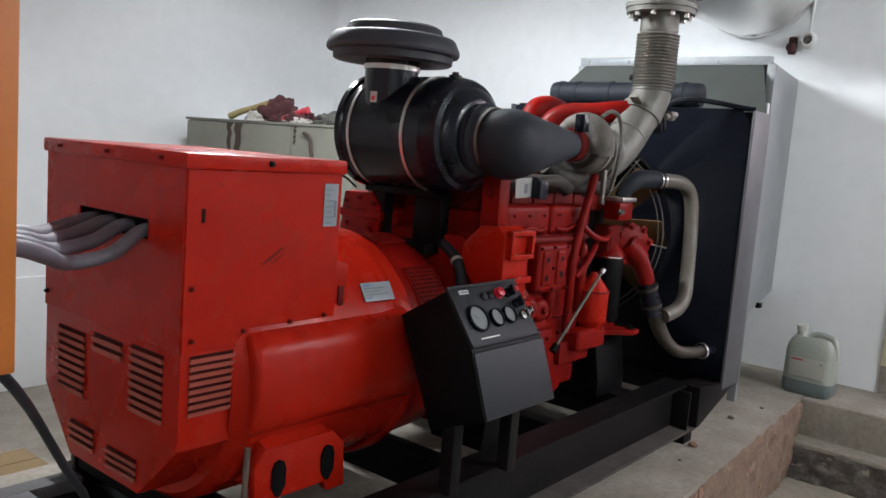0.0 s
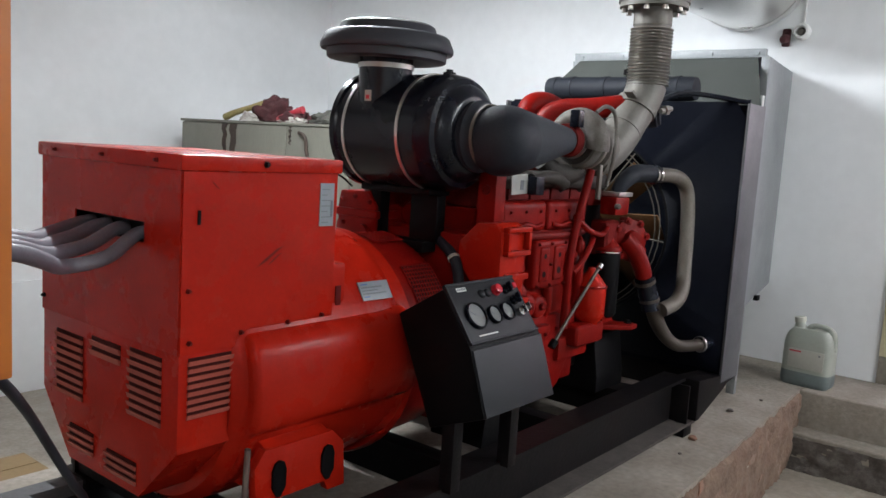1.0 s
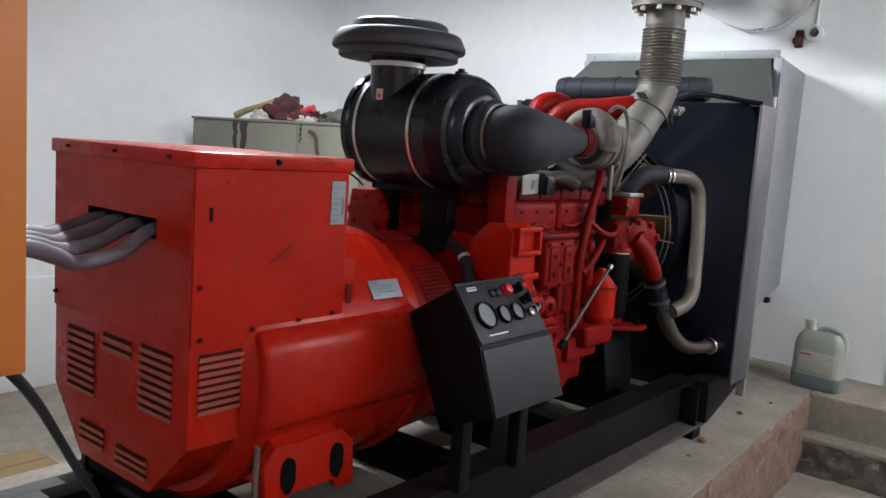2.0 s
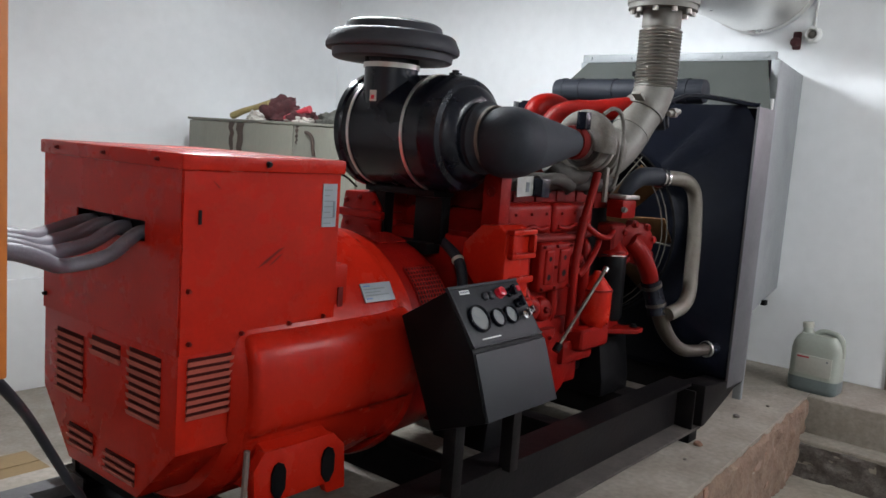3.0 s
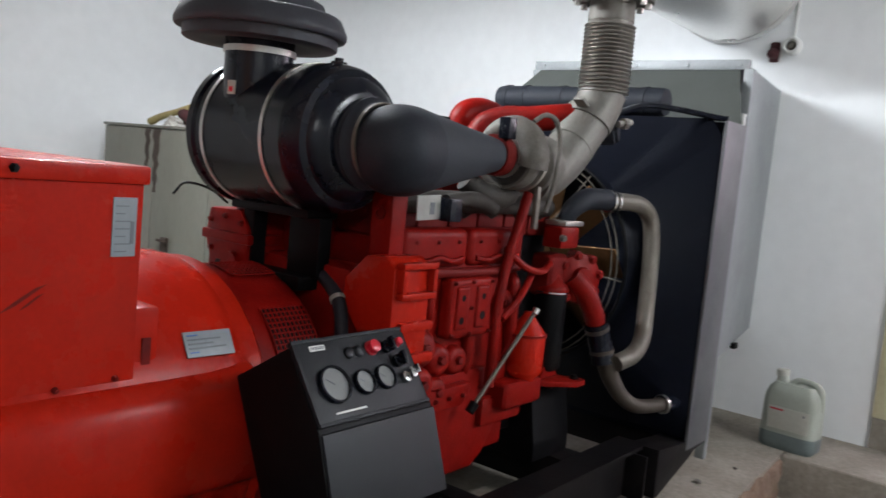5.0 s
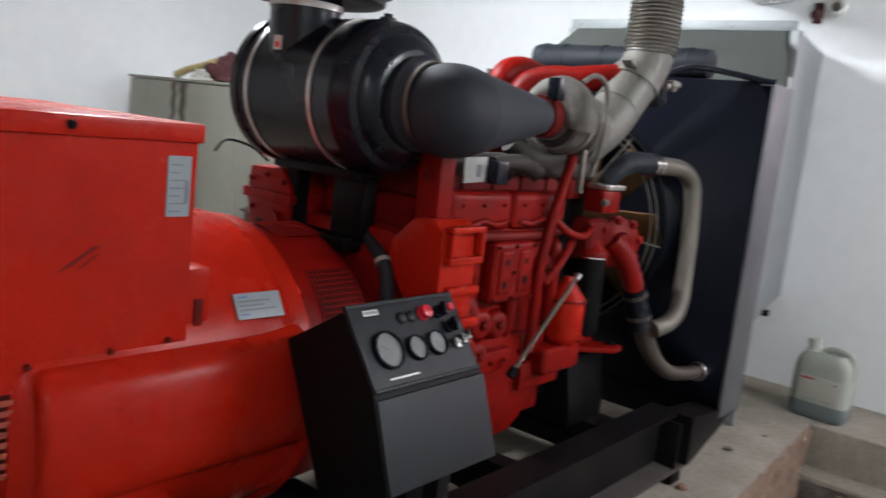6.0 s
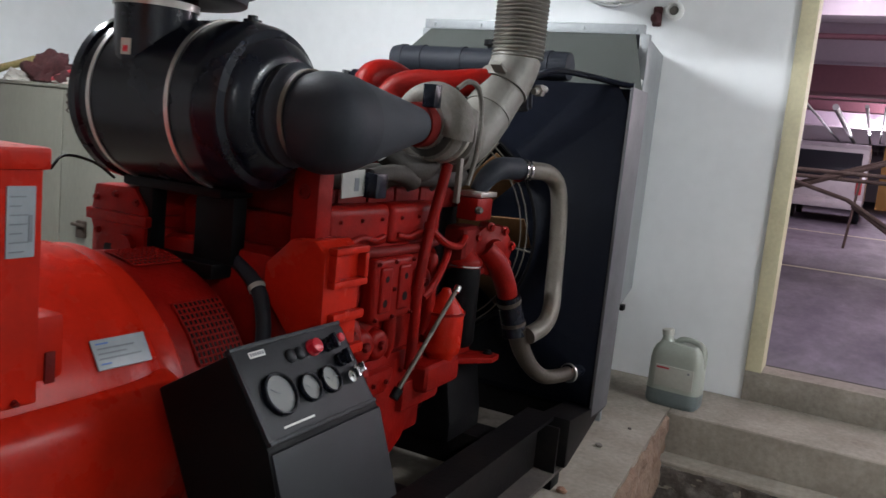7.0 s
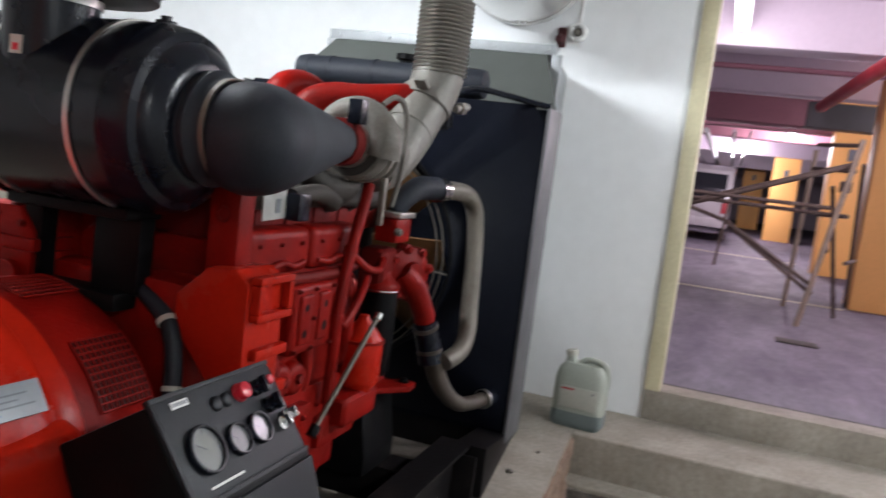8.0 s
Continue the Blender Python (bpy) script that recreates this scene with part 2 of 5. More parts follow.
def lathe(bm, at, axis, profile, seg=32, closed=False, cap=True):
    """Turn a profile of (along, radius) round an axis."""
    at, d = Vector(at), Vector(axis).normalized()
    u, w = frame_of(d)
    rings = []
    for s, r in profile:
        rings.append([bm.verts.new(at + d * s + (u * math.cos(k * math.tau / seg) + w * math.sin(k * math.tau / seg)) * max(r, 1e-4)) for k in range(seg)])
    pairs = list(zip(rings, rings[1:]))
    if closed:
        pairs.append((rings[-1], rings[0]))
    for a, b in pairs:
        for k in range(seg):
            bm.faces.new((a[k], a[(k + 1) % seg], b[(k + 1) % seg], b[k]))
    if cap and not closed:
        bm.faces.new(rings[0][::-1])
        bm.faces.new(rings[-1])
    return bm


def rod(bm, a, b, r, r2=None, seg=16):
    a, b = Vector(a), Vector(b)
    return lathe(bm, a, b - a, [(0, r), ((b - a).length, r if r2 is None else r2)], seg)


def spline(pts, steps):
    out = []
    p = [Vector(q) for q in pts]
    p = [p[0] * 2 - p[1]] + p + [p[-1] * 2 - p[-2]]
    for i in range(1, len(p) - 2):
        for s in range(steps):
            t = s / steps
            a, b, c, d = p[i - 1], p[i], p[i + 1], p[i + 2]
            out.append(0.5 * ((2 * b) + (c - a) * t + (2 * a - 5 * b + 4 * c - d) * t * t + (3 * b - a - 3 * c + d) * t ** 3))
    out.append(p[-2])
    return out


def hose(bm, pts, r, seg=14, steps=5, cap=True, flat=1.0):
    """A tube through points; each point is (x, y, z) with one radius or a list of radii."""
    radii = r if isinstance(r, (list, tuple)) else [r] * len(pts)
    four = spline([Vector((*q, s)) for q, s in zip(pts, radii)], steps)
    path = [Vector(q[:3]) for q in four]
    rings, u = [], None
    for i, q in enumerate(path):
        d = (path[min(i + 1, len(path) - 1)] - path[max(i - 1, 0)]).normalized()
        if u is None:
            u = frame_of(d)[0]
        u = (u - d * u.dot(d)).normalized()
        w = d.cross(u)
        rings.append([bm.verts.new(q + (u * math.cos(k * math.tau / seg) + w * math.sin(k * math.tau / seg) * flat) * four[i][3]) for k in range(seg)])
    for a, b in zip(rings, rings[1:]):
        for k in range(seg):
            bm.faces.new((a[k], a[(k + 1) % seg], b[(k + 1) % seg], b[k]))
    if cap:
        bm.faces.new(rings[0][::-1])
        bm.faces.new(rings[-1])
    return bm


def prism(bm, poly, axis, a, b, bev=0.0):
    """A flat outline pushed along one axis from a to b. The outline's pair runs (y,z), (x,z) or (x,y)."""
    t = bmesh.new()

    def at(p, s):
        return {"x": (s, p[0], p[1]), "y": (p[0], s, p[1]), "z": (p[0], p[1], s)}[axis]
    lo = [t.verts.new(at(p, a)) for p in poly]
    hi = [t.verts.new(at(p, b)) for p in poly]
    t.faces.new(lo)
    t.faces.new(hi[::-1])
    for k in range(len(poly)):
        t.faces.new((lo[k], hi[k], hi[(k + 1) % len(poly)], lo[(k + 1) % len(poly)]))
    bmesh.ops.recalc_face_normals(t, faces=t.faces)
    if bev:
        bmesh.ops.bevel(t, geom=t.edges[:], offset=bev, segments=2, affect="EDGES", profile=0.6)
    return merge(bm, t)


def plate_with_holes(bm, y0, y1, z0, z1, x, thick, holes):
    """An upright plate across x, cut by a grid so that rectangular holes (y0, y1, z0, z1) go through."""
    ys = sorted({y0, y1, *[h[0] for h in holes], *[h[1] for h in holes]})
    zs = sorted({z0, z1, *[h[2] for h in holes], *[h[3] for h in holes]})
    for a, b in zip(ys, ys[1:]):
        for c, d in zip(zs, zs[1:]):
            my, mz = (a + b) / 2, (c + d) / 2
            if not any(h[0] < my < h[1] and h[2] < mz < h[3] for h in holes):
                box(bm, x, x + thick, a, b, c, d)
    return bm


def rough_up(bm, size, scale, cuts=0, only=None):
    if cuts:
        bmesh.ops.subdivide_edges(bm, edges=bm.edges[:], cuts=cuts, use_grid_fill=True)
    for v in bm.verts:
        if only is None or only(v.co):
            v.co += noise.noise_vector(v.co * scale) * size
    return bm


# ---- structure ----
WX = 5.28       # face of the wall with the doorway
WY = 5.60       # face of the side wall
LOW = -0.41     # lower floor before the plinth
PIT = -0.68     # floor behind the plinth
SILL = 0.165    # doorway floor
def plinth_edge(x):
    """Front edge of the plinth, which runs a little askew."""
    return 1.0 - 0.0524 * (4.72 - min(max(x, 0.9), 4.72))


DOOR = (-1.05, 0.635)
# walls
def wall(name, bm, label):
    return solid(name, bm, WALL, (0, 0, 0), label, "wall", kind="structure")


b = B()
plate_with_holes(b, -2.7, WY + 0.18, -0.9, 3.1, WX, 0.17, [(DOOR[0], 0.72, SILL, 2.45), (1.40, 2.26, 0.50, 1.836)])
wall("wall_east", b, "white painted plaster wall with a doorway and duct opening")
b = B()
box(b, -2.7, WX, WY, WY + 0.18, -0.9, 3.1)
wall("wall_north", b, "white painted plaster side wall behind the cabinet")
b = B()
box(b, -2.7, WX, -2.7, -2.52, -0.9, 3.1)
wall("wall_south", b, "plain white plaster wall")
b = B()
box(b, -2.88, -2.7, -2.7, WY + 0.18, -0.9, 3.1)
wall("wall_west", b, "plain white plaster wall")
b = B()
box(b, -2.88, WX + 0.17, -2.7, WY + 0.18, 3.1, 3.25)
solid("ceiling", b, CEILING, (0, 0, 0), "off-white flat concrete ceiling", "ceiling", kind="structure")
b = B()
box(b, -2.7, WX, WY - 0.03, WY, PIT, 0.12, 0.004)
solid("baseboard", b, WALL, (0, 0, 0), "thicker white lower band of the side wall", "wall band", kind="structure")

# floors
b = B()
box(b, -2.7, WX, -2.7, 1.0, LOW - 0.3, LOW)
solid("floor", b, LOW_CONCRETE, (0, 0, 0), "dirty grey concrete floor below the plinth", "floor", kind="structure")
b = B()
box(b, -2.7, WX, 2.62, WY, PIT - 0.2, PIT)
solid("floor_back", b, CONCRETE, (0, 0, 0), "dusty concrete floor behind the plinth", "floor", kind="structure")
b = B()
prism(b, [(-2.7, plinth_edge(0.9)), (0.9, plinth_edge(0.9)), (4.72, 1.0), (WX, 1.0), (WX, 2.62), (-2.7, 2.62)], "z", -0.95, 0.0)
solid("plinth", b, CONCRETE, (0, 0, 0), "worn concrete plinth under the generator set", "plinth", kind="structure")
# steps to the doorway
b = B()
box(b, 4.72, WX, DOOR[0] - 0.6, 1.0, LOW, 0.0, 0.016, seg=3)
solid("step_upper", b, CONCRETE, (0, 0, 0), "grey cement step below the doorway sill", "step", kind="structure")
b = B()
box(b, 4.565, 4.72, DOOR[0] - 0.6, 1.0, LOW, -0.205, 0.014, seg=3)
solid("step_lower", b, CONCRETE, (0, 0, 0), "worn lower cement step with broken stone front", "step", kind="structure")
b = B()
box(b, WX - 0.015, WX + 0.172, DOOR[0], 0.72, 0.0, SILL + 0.005, 0.004)
solid("door_sill", b, CONCRETE, (0, 0, 0), "cement sill of the doorway", "sill", kind="structure")

# doorway frame
dframe = thing("door_frame", (WX, 0.66, SILL), "aged cream-yellow wooden frame of the open doorway", "door frame", kind="structure")
for y0, y1 in ((DOOR[1], 0.72), (DOOR[0] - 0.09, DOOR[0])):
    b = B()
    box(b, WX - 0.02, WX + 0.19, y0, y1, SILL, 2.45, 0.006)
    part("jamb", b, FRAME_YELLOW, dframe)
b = B()
box(b, WX - 0.02, WX + 0.19, DOOR[0] - 0.09, 0.72, 2.45, 2.54, 0.006)
part("head", b, FRAME_YELLOW, dframe)

# ---- car park beyond the doorway ----
b = B()
box(b, WX + 0.17, 48, -16, 10, SILL - 0.3, SILL - 0.004)
solid("garage_floor", b, GARAGE_FLOOR, (0, 0, 0), "lilac-grey painted car park floor with worn patches", "floor", kind="structure")
b = B()
box(b, WX + 0.17, 48, -16, 10, 3.2, 3.4)
solid("garage_ceiling", b, GARAGE_CEIL, (0, 0, 0), "pale car park ceiling slab", "ceiling", kind="structure")
b = B()
box(b, 47.8, 48, -16, 10, SILL, 3.2)
box(b, WX + 0.17, 48, 9.8, 10, SILL, 3.2)
box(b, WX + 0.17, 48, -16, -15.8, SILL, 3.2)
solid("garage_walls", b, GARAGE_CEIL, (0, 0, 0), "pale painted car park end walls", "wall", kind="structure")
# ---- generator set ----
CY = 1.81       # centre line of the set
gen = thing("generator_set", (2.4, CY, 0.0), "red diesel generator set on a black steel skid", "generator")


def bolt(parent, at, axis, r=0.009, material=None, name="bolt"):
    b = B()
    lathe(b, at, axis, [(0, r), (0.004, r), (0.004, r * 0.72), (0.010, r * 0.66)], 6)
    return part(name, b, material or DARK_RED, parent)


# terminal box of sheet steel, with a cable opening in the end plate
b = B()
plate_with_holes(b, 1.463, 2.145, 0.70, 1.150, 1.022, 0.004, [(1.614, 1.956, 0.953, 1.004)])
tbox = part("terminal_box", b, ALT_RED, gen)
b = B()
box(b, 1.026, 1.51, 1.459, 1.463, 0.70, 1.150)
part("side_plate", b, ALT_RED, tbox)
b = B()
box(b, 1.026, 1.51, 2.145, 2.149, 0.70, 1.150)
part("side_plate", b, ALT_RED, tbox)
b = B()
box(b, 1.506, 1.51, 1.463, 2.145, 0.70, 1.150)
part("back_plate", b, ALT_RED, tbox)
# solid black filling makes the cable opening look shaded inside
b = B()
box(b, 1.06, 1.50, 1.50, 2.10, 0.72, 1.12)
part("inner_shade_block", b, BLACK, tbox, "black block painted as the shade inside the terminal box")
b = B()
box(b, 1.014, 1.520, 1.449, 2.158, 1.138, 1.176, 0.007)
part("lid", b, ALT_RED, tbox, "dusty red folded lid")
for x, z in ((1.045, 0.855), (1.05, 0.728), (1.20, 0.735), (1.35, 0.742), (1.47, 0.748)):
    bolt(tbox, (x, 1.459, z), (0, -1, 0), 0.007)
for y in (1.55, 1.80, 2.05):
    bolt(tbox, (1.014, y, 1.158), (-1, 0, 0), 0.006)
bolt(tbox, (1.255, 1.449, 1.158), (0, -1, 0), 0.009, BLACK)
bolt(tbox, (1.022, 2.13, 0.74), (-1, 0, 0), 0.007, BLACK)
b = B()
box(b, 1.066, 1.074, 1.4565, 1.459, 1.012, 1.046)
part("slot", b, BLACK, tbox)
b = B()
box(b, 1.447, 1.497, 1.4565, 1.459, 0.995, 1.112)
lab = part("label", b, LABEL_GREY, tbox, "grey printed rating label")
for i in range(7):
    b = B()
    box(b, 1.452, 1.452 + (0.026, 0.034, 0.022, 0.030, 0.033, 0.02, 0.028)[i], 1.4555, 1.4566, 1.004 + i * 0.015, 1.0065 + i * 0.015)
    part("print_bar", b, PANEL_PRINT, lab)
b = B()
box(b, 1.485, 1.492, 1.4555, 1.4566, 1.02, 1.065)
part("print_bar", b, PRINT, lab)

# dark scuffs rubbed into the paint of the side plate
for x, z, w, h in ((1.285, 0.922, 0.085, 0.050), (1.300, 0.915, 0.045, 0.030), (1.115, 1.105, 0.022, -0.018)):
    b = B()
    prism(b, [(x - w / 2, z - h / 2), (x - w / 6, z - h / 4), (x + w / 3, z + h / 3), (x + w / 2, z + h / 2), (x + w / 4, z + h / 2.6), (x - w / 4, z - h / 6)], "y", 1.4582, 1.4592)
    part("scuff", b, DARK_RED, tbox, "dark rubbed scuff")

# alternator end bracket with louvres
b = B()
prism(b, [(1.463, 0.70), (2.145, 0.70), (2.145, 0.47), (1.99, 0.295), (1.63, 0.295), (1.463, 0.455)], "x", 1.026, 1.19, 0.004)
ebr = part("end_bracket", b, ALT_RED, gen)


# each vent is a flat sheet with the shade of its slots in the colour
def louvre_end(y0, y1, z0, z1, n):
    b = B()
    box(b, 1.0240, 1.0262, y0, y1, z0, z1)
    vent = part("vent", b, SLOT_DARK, ebr, "dark sheet painted as slot shade behind the louvre lips")
    h = (z1 - z0) / n
    for i in range(n):
        b = B()
        z = z0 + i * h
        prism(b, [(1.0240, z + 0.02 * h), (1.0205, z + 0.02 * h), (1.0160, z + 0.62 * h), (1.0180, z + 0.66 * h), (1.0240, z + 0.50 * h)], "y", y0 - 0.003, y1 + 0.003)
        part("louvre", b, LIT_DUSTY_RED, vent)


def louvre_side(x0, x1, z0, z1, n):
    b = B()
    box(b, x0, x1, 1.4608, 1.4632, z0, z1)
    vent = part("vent", b, SLOT_DARK, ebr, "dark sheet painted as slot shade behind the louvre lips")
    h = (z1 - z0) / n
    for i in range(n):
        b = B()
        z = z0 + i * h
        prism(b, [(1.4608, z + 0.02 * h), (1.4573, z + 0.02 * h), (1.4528, z + 0.62 * h), (1.4548, z + 0.66 * h), (1.4608, z + 0.50 * h)], "x", x0 - 0.003, x1 + 0.003)
        part("louvre", b, LIT_DUSTY_RED, vent)


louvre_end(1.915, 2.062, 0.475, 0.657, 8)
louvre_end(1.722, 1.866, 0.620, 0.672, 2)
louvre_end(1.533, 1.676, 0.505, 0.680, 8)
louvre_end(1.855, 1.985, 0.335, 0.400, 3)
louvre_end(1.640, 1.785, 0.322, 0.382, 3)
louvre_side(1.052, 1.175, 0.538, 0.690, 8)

# stator barrel, drive-end dome and fan drum
b = B()
lathe(b, (0, CY, 0.575), (1, 0, 0), [(1.17, 0.36), (1.19, 0.38), (1.22, 0.388), (1.60, 0.388), (1.70, 0.386), (1.76, 0.380), (1.80, 0.37), (1.82, 0.35)], 72)
stator = part("stator_housing", b, ALT_RED, gen)
for s in (1, -1):
    b = B()
    side = [(1.47, 0.735), (1.440, 0.722), (1.415, 0.695), (1.400, 0.655), (1.392, 0.60), (1.391, 0.55), (1.397, 0.505), (1.408, 0.478), (1.428, 0.462), (1.438, 0.44), (1.455, 0.40), (1.485, 0.35), (1.53, 0.305), (1.60, 0.265)]
    fine = [Vector((CY + s * (p.x - CY), p.y, 0)) for p in spline([Vector((y, z, 0)) for y, z in side], 3)]
    prism(b, [(p.x, p.y) for p in fine] + [(CY, 0.265), (CY, 0.735)], "x", 1.205, 1.825)
    bmesh.ops.bevel(b, geom=[e for e in b.edges if abs(e.verts[0].co.x - e.verts[1].co.x) < 1e-6], offset=0.02, segments=3, affect="EDGES", profile=0.5)
    part("side_bulge", b, ALT_RED, stator, "", 50)
b = B()
lathe(b, (0, CY, 0.555), (1, 0, 0), [(1.80, 0.30), (1.80, 0.378), (1.815, 0.384), (1.85, 0.384), (1.86, 0.375), (1.86, 0.30)], 72)
part("clamp_ring", b, ALT_RED, stator)
b = B()
lathe(b, (0, CY, 0.555), (1, 0, 0), [(1.855, 0.355), (1.86, 0.362), (2.075, 0.352), (2.085, 0.345), (2.09, 0.25)], 72)
drum = part("fan_drum", b, ENG_RED, gen)


def on_drum(x, deg, r):
    a = radians(deg)
    return Vector((x, CY - r * math.sin(a), 0.555 + r * math.cos(a)))


def drum_mesh(a0, a1, x0, x1, na, nx):
    # black patch on the closed drum stands for the shade in the holes
    b = B()
    for i in range(12):
        p, q = a0 + (a1 - a0) * i / 12, a0 + (a1 - a0) * (i + 1) / 12
        vs = [b.verts.new(on_drum(x, a, 0.3625)) for x, a in ((x0, p), (x1, p), (x1, q), (x0, q))]
        b.faces.new(vs)
    grid = part("grille", b, BLACK, drum, "black sheet painted as hole shade under the vent grid")
    b = B()
    for i in range(na + 1):
        a = a0 + (a1 - a0) * i / na
        rod(b, on_drum(x0, a, 0.3632), on_drum(x1, a, 0.3632), 0.0026, seg=5)
    for j in range(nx + 1):
        x = x0 + (x1 - x0) * j / nx
        hose(b, [on_drum(x, a0 + (a1 - a0) * i / 8, 0.3632) for i in range(9)], 0.0026, 5, 1)
    part("grille_grid", b, ENG_RED, grid, "red grid bars")


drum_mesh(40, 64, 1.92, 2.06, 10, 10)
drum_mesh(2, 18, 1.92, 2.06, 7, 10)
b = B()
box(b, -0.060, 0.060, -0.002, 0.002, -0.030, 0.030, 0.001)
bmesh.ops.transform(b, verts=b.verts, matrix=pose(1.705, 1.4805, 0.7895, -33, 0, -3))
npl = part("name_plate", b, LABEL_GREY, stator, "silver-blue metal name plate")
for i in range(5):
    b = B()
    box(b, -0.052, (-0.03, 0.04, 0.01, 0.03, -0.025)[i], -0.0032, -0.002, -0.021 + i * 0.010, -0.018 + i * 0.010)
    bmesh.ops.transform(b, verts=b.verts, matrix=pose(1.705, 1.4805, 0.7895, -33, 0, -3))
    part("print_bar", b, (BLUE_PRINT if i in (0, 4) else PANEL_PRINT), npl)
# lifting boss beside the terminal box
b = B()
box(b, 1.512, 1.575, 1.475, 1.60, 0.70, 0.885, 0.012)
part("lifting_boss", b, ALT_RED, stator)
b = B()
box(b, 1.535, 1.555, 1.471, 1.475, 0.75, 0.82, 0.001)
part("slot", b, DARK_RED, stator)
# feet
for s in (1, -1):
    b = B()
    yy = lambda y: CY + s * (y - CY)
    prism(b, [(1.212, 0.385), (1.245, 0.428), (1.480, 0.428), (1.525, 0.385), (1.535, 0.255), (1.47, 0.255), (1.455, 0.285), (1.30, 0.285), (1.285, 0.255), (1.222, 0.255)], "y", yy(1.40), yy(1.43), 0.004)
    foot = part("foot", b, ALT_RED, gen)
    b = B()
    prism(b, [(yy(1.40), 0.425), (yy(1.50), 0.47), (yy(1.62), 0.40), (yy(1.62), 0.30), (yy(1.43), 0.30)], "x", 1.25, 1.47, 0.004)
    part("gusset", b, ALT_RED, foot)
    # the open slots' shade is laid on the solid foot as black plates
    for x in (1.290, 1.462):
        b = B()
        prism(b, [(x - 0.006, 0.292), (x - 0.022, 0.318), (x - 0.023, 0.365), (x - 0.014, 0.386), (x, 0.392), (x + 0.014, 0.386), (x + 0.023, 0.365), (x + 0.022, 0.318), (x + 0.006, 0.292)], "y", yy(1.394), yy(1.404))
        part("slot", b, BLACK, foot, "black plate painted as the shade in a bolt slot")

# control panel on two legs
c0, c1 = Vector((0, 1.124, 0.68)), Vector((0, 1.238, 0.837))
b = B()
prism(b, [(1.228, 0.832), (1.118, 0.680), (1.055, 0.495), (1.246, 0.419), (1.39, 0.734)], "x", 1.716, 2.071, 0.006)
ctl = part("control_cabinet", b, BLACK, gen, "black tilted control cabinet")
b = B()
prism(b, [(1.126, 0.676), (1.112, 0.676), (1.050, 0.497), (1.062, 0.492)], "x", 1.722, 2.073, 0.003)
part("cover_plate", b, PANEL, ctl, "dark grey lower cover plate")
up = (c1 - c0).normalized()
out_dir = Vector((0, -up.z, up.y))


def on_face(u, v, w=0.0):
    """A place on the sloping instrument face: u along it, v up it, w out of it."""
    q = c0 + up * v + out_dir * (w + 0.006)
    return Vector((1.72 + u, q.y, q.z))


def face_box(u0, u1, v0, v1, w0, w1, bev=0.0):
    b = B()
    box(b, u0, u1, w0, w1, v0, v1, bev)
    for p in b.verts:
        p.co = on_face(p.co.x, p.co.z, p.co.y)
    return b


inst = part("instrument_face", face_box(0.0, 0.340, 0.004, 0.194, -0.006, 0.003, 0.002), PANEL, ctl, "dark grey instrument face")
part("rim", face_box(0.0, 0.340, 0.186, 0.194, 0.003, 0.007, 0.001), PANEL, ctl)
part("rim", face_box(0.0, 0.340, 0.004, 0.012, 0.003, 0.009, 0.001), PANEL, ctl)
part("rim", face_box(0.0, 0.008, 0.012, 0.186, 0.003, 0.007, 0.001), PANEL, ctl)
for u, v, r in ((0.076, 0.086, 0.042), (0.162, 0.079, 0.029), (0.229, 0.081, 0.029)):
    b = B()
    lathe(b, on_face(u, v, 0.003), out_dir, [(0, r), (0.010, r), (0.012, r * 0.96), (0.012, r * 0.88), (0.004, r * 0.86)], 36)
    gau = part("gauge", b, BLACK_PLASTIC, ctl, "round gauge in a black bezel")
    b = B()
    lathe(b, on_face(u, v, 0.0072), out_dir, [(0, r * 0.87), (0.0012, r * 0.87)], 36)
    dial = part("dial", b, GAUGE, gau, "pale grey dial under glass")
    b = B()
    for k in range(9):
        a = radians(-40 + k * 32.5)
        p = on_face(u - 0.72 * r * math.cos(a), v + 0.72 * r * math.sin(a), 0.0086)
        rod(b, p, p + out_dir * 0.0006, r * 0.05, seg=6)
    q = on_face(u - 0.5 * r, v + 0.35 * r, 0.0090)
    hose(b, [on_face(u, v, 0.0090), q], r * 0.03, 4, 1)
    part("scale_marks", b, PRINT, gau, "dark scale marks and needle")
part("name_strip", face_box(0.045, 0.088, 0.166, 0.178, 0.003, 0.004), WHITE_PLATE, ctl, "small white name strip")
for i in range(6):
    part("print_bar", face_box(0.048 + i * 0.0065, 0.052 + i * 0.0065, 0.169, 0.1755, 0.004, 0.0046), PRINT, ctl)
part("name_strip", face_box(0.055, 0.145, 0.024, 0.028, 0.003, 0.004), WHITE_PLATE, ctl, "thin white line strip")
for u, v, m, r, lb in ((0.150, 0.150, PANEL, 0.0125, "grey indicator lens"), (0.180, 0.150, PANEL, 0.0125, "grey indicator lens"), (0.222, 0.153, RED_CAP, 0.016, "red push button"), (0.305, 0.155, RED_CAP, 0.010, "small red lamp")):
    b = B()
    lathe(b, on_face(u, v, 0.003), out_dir, [(0, r * 1.1), (0.004, r * 1.1), (0.005, r), (0.018 if m is RED_CAP else 0.006, r * 0.95), (0.020 if m is RED_CAP else 0.008, r * 0.7)], 20)
    part("button", b, m, ctl, lb)
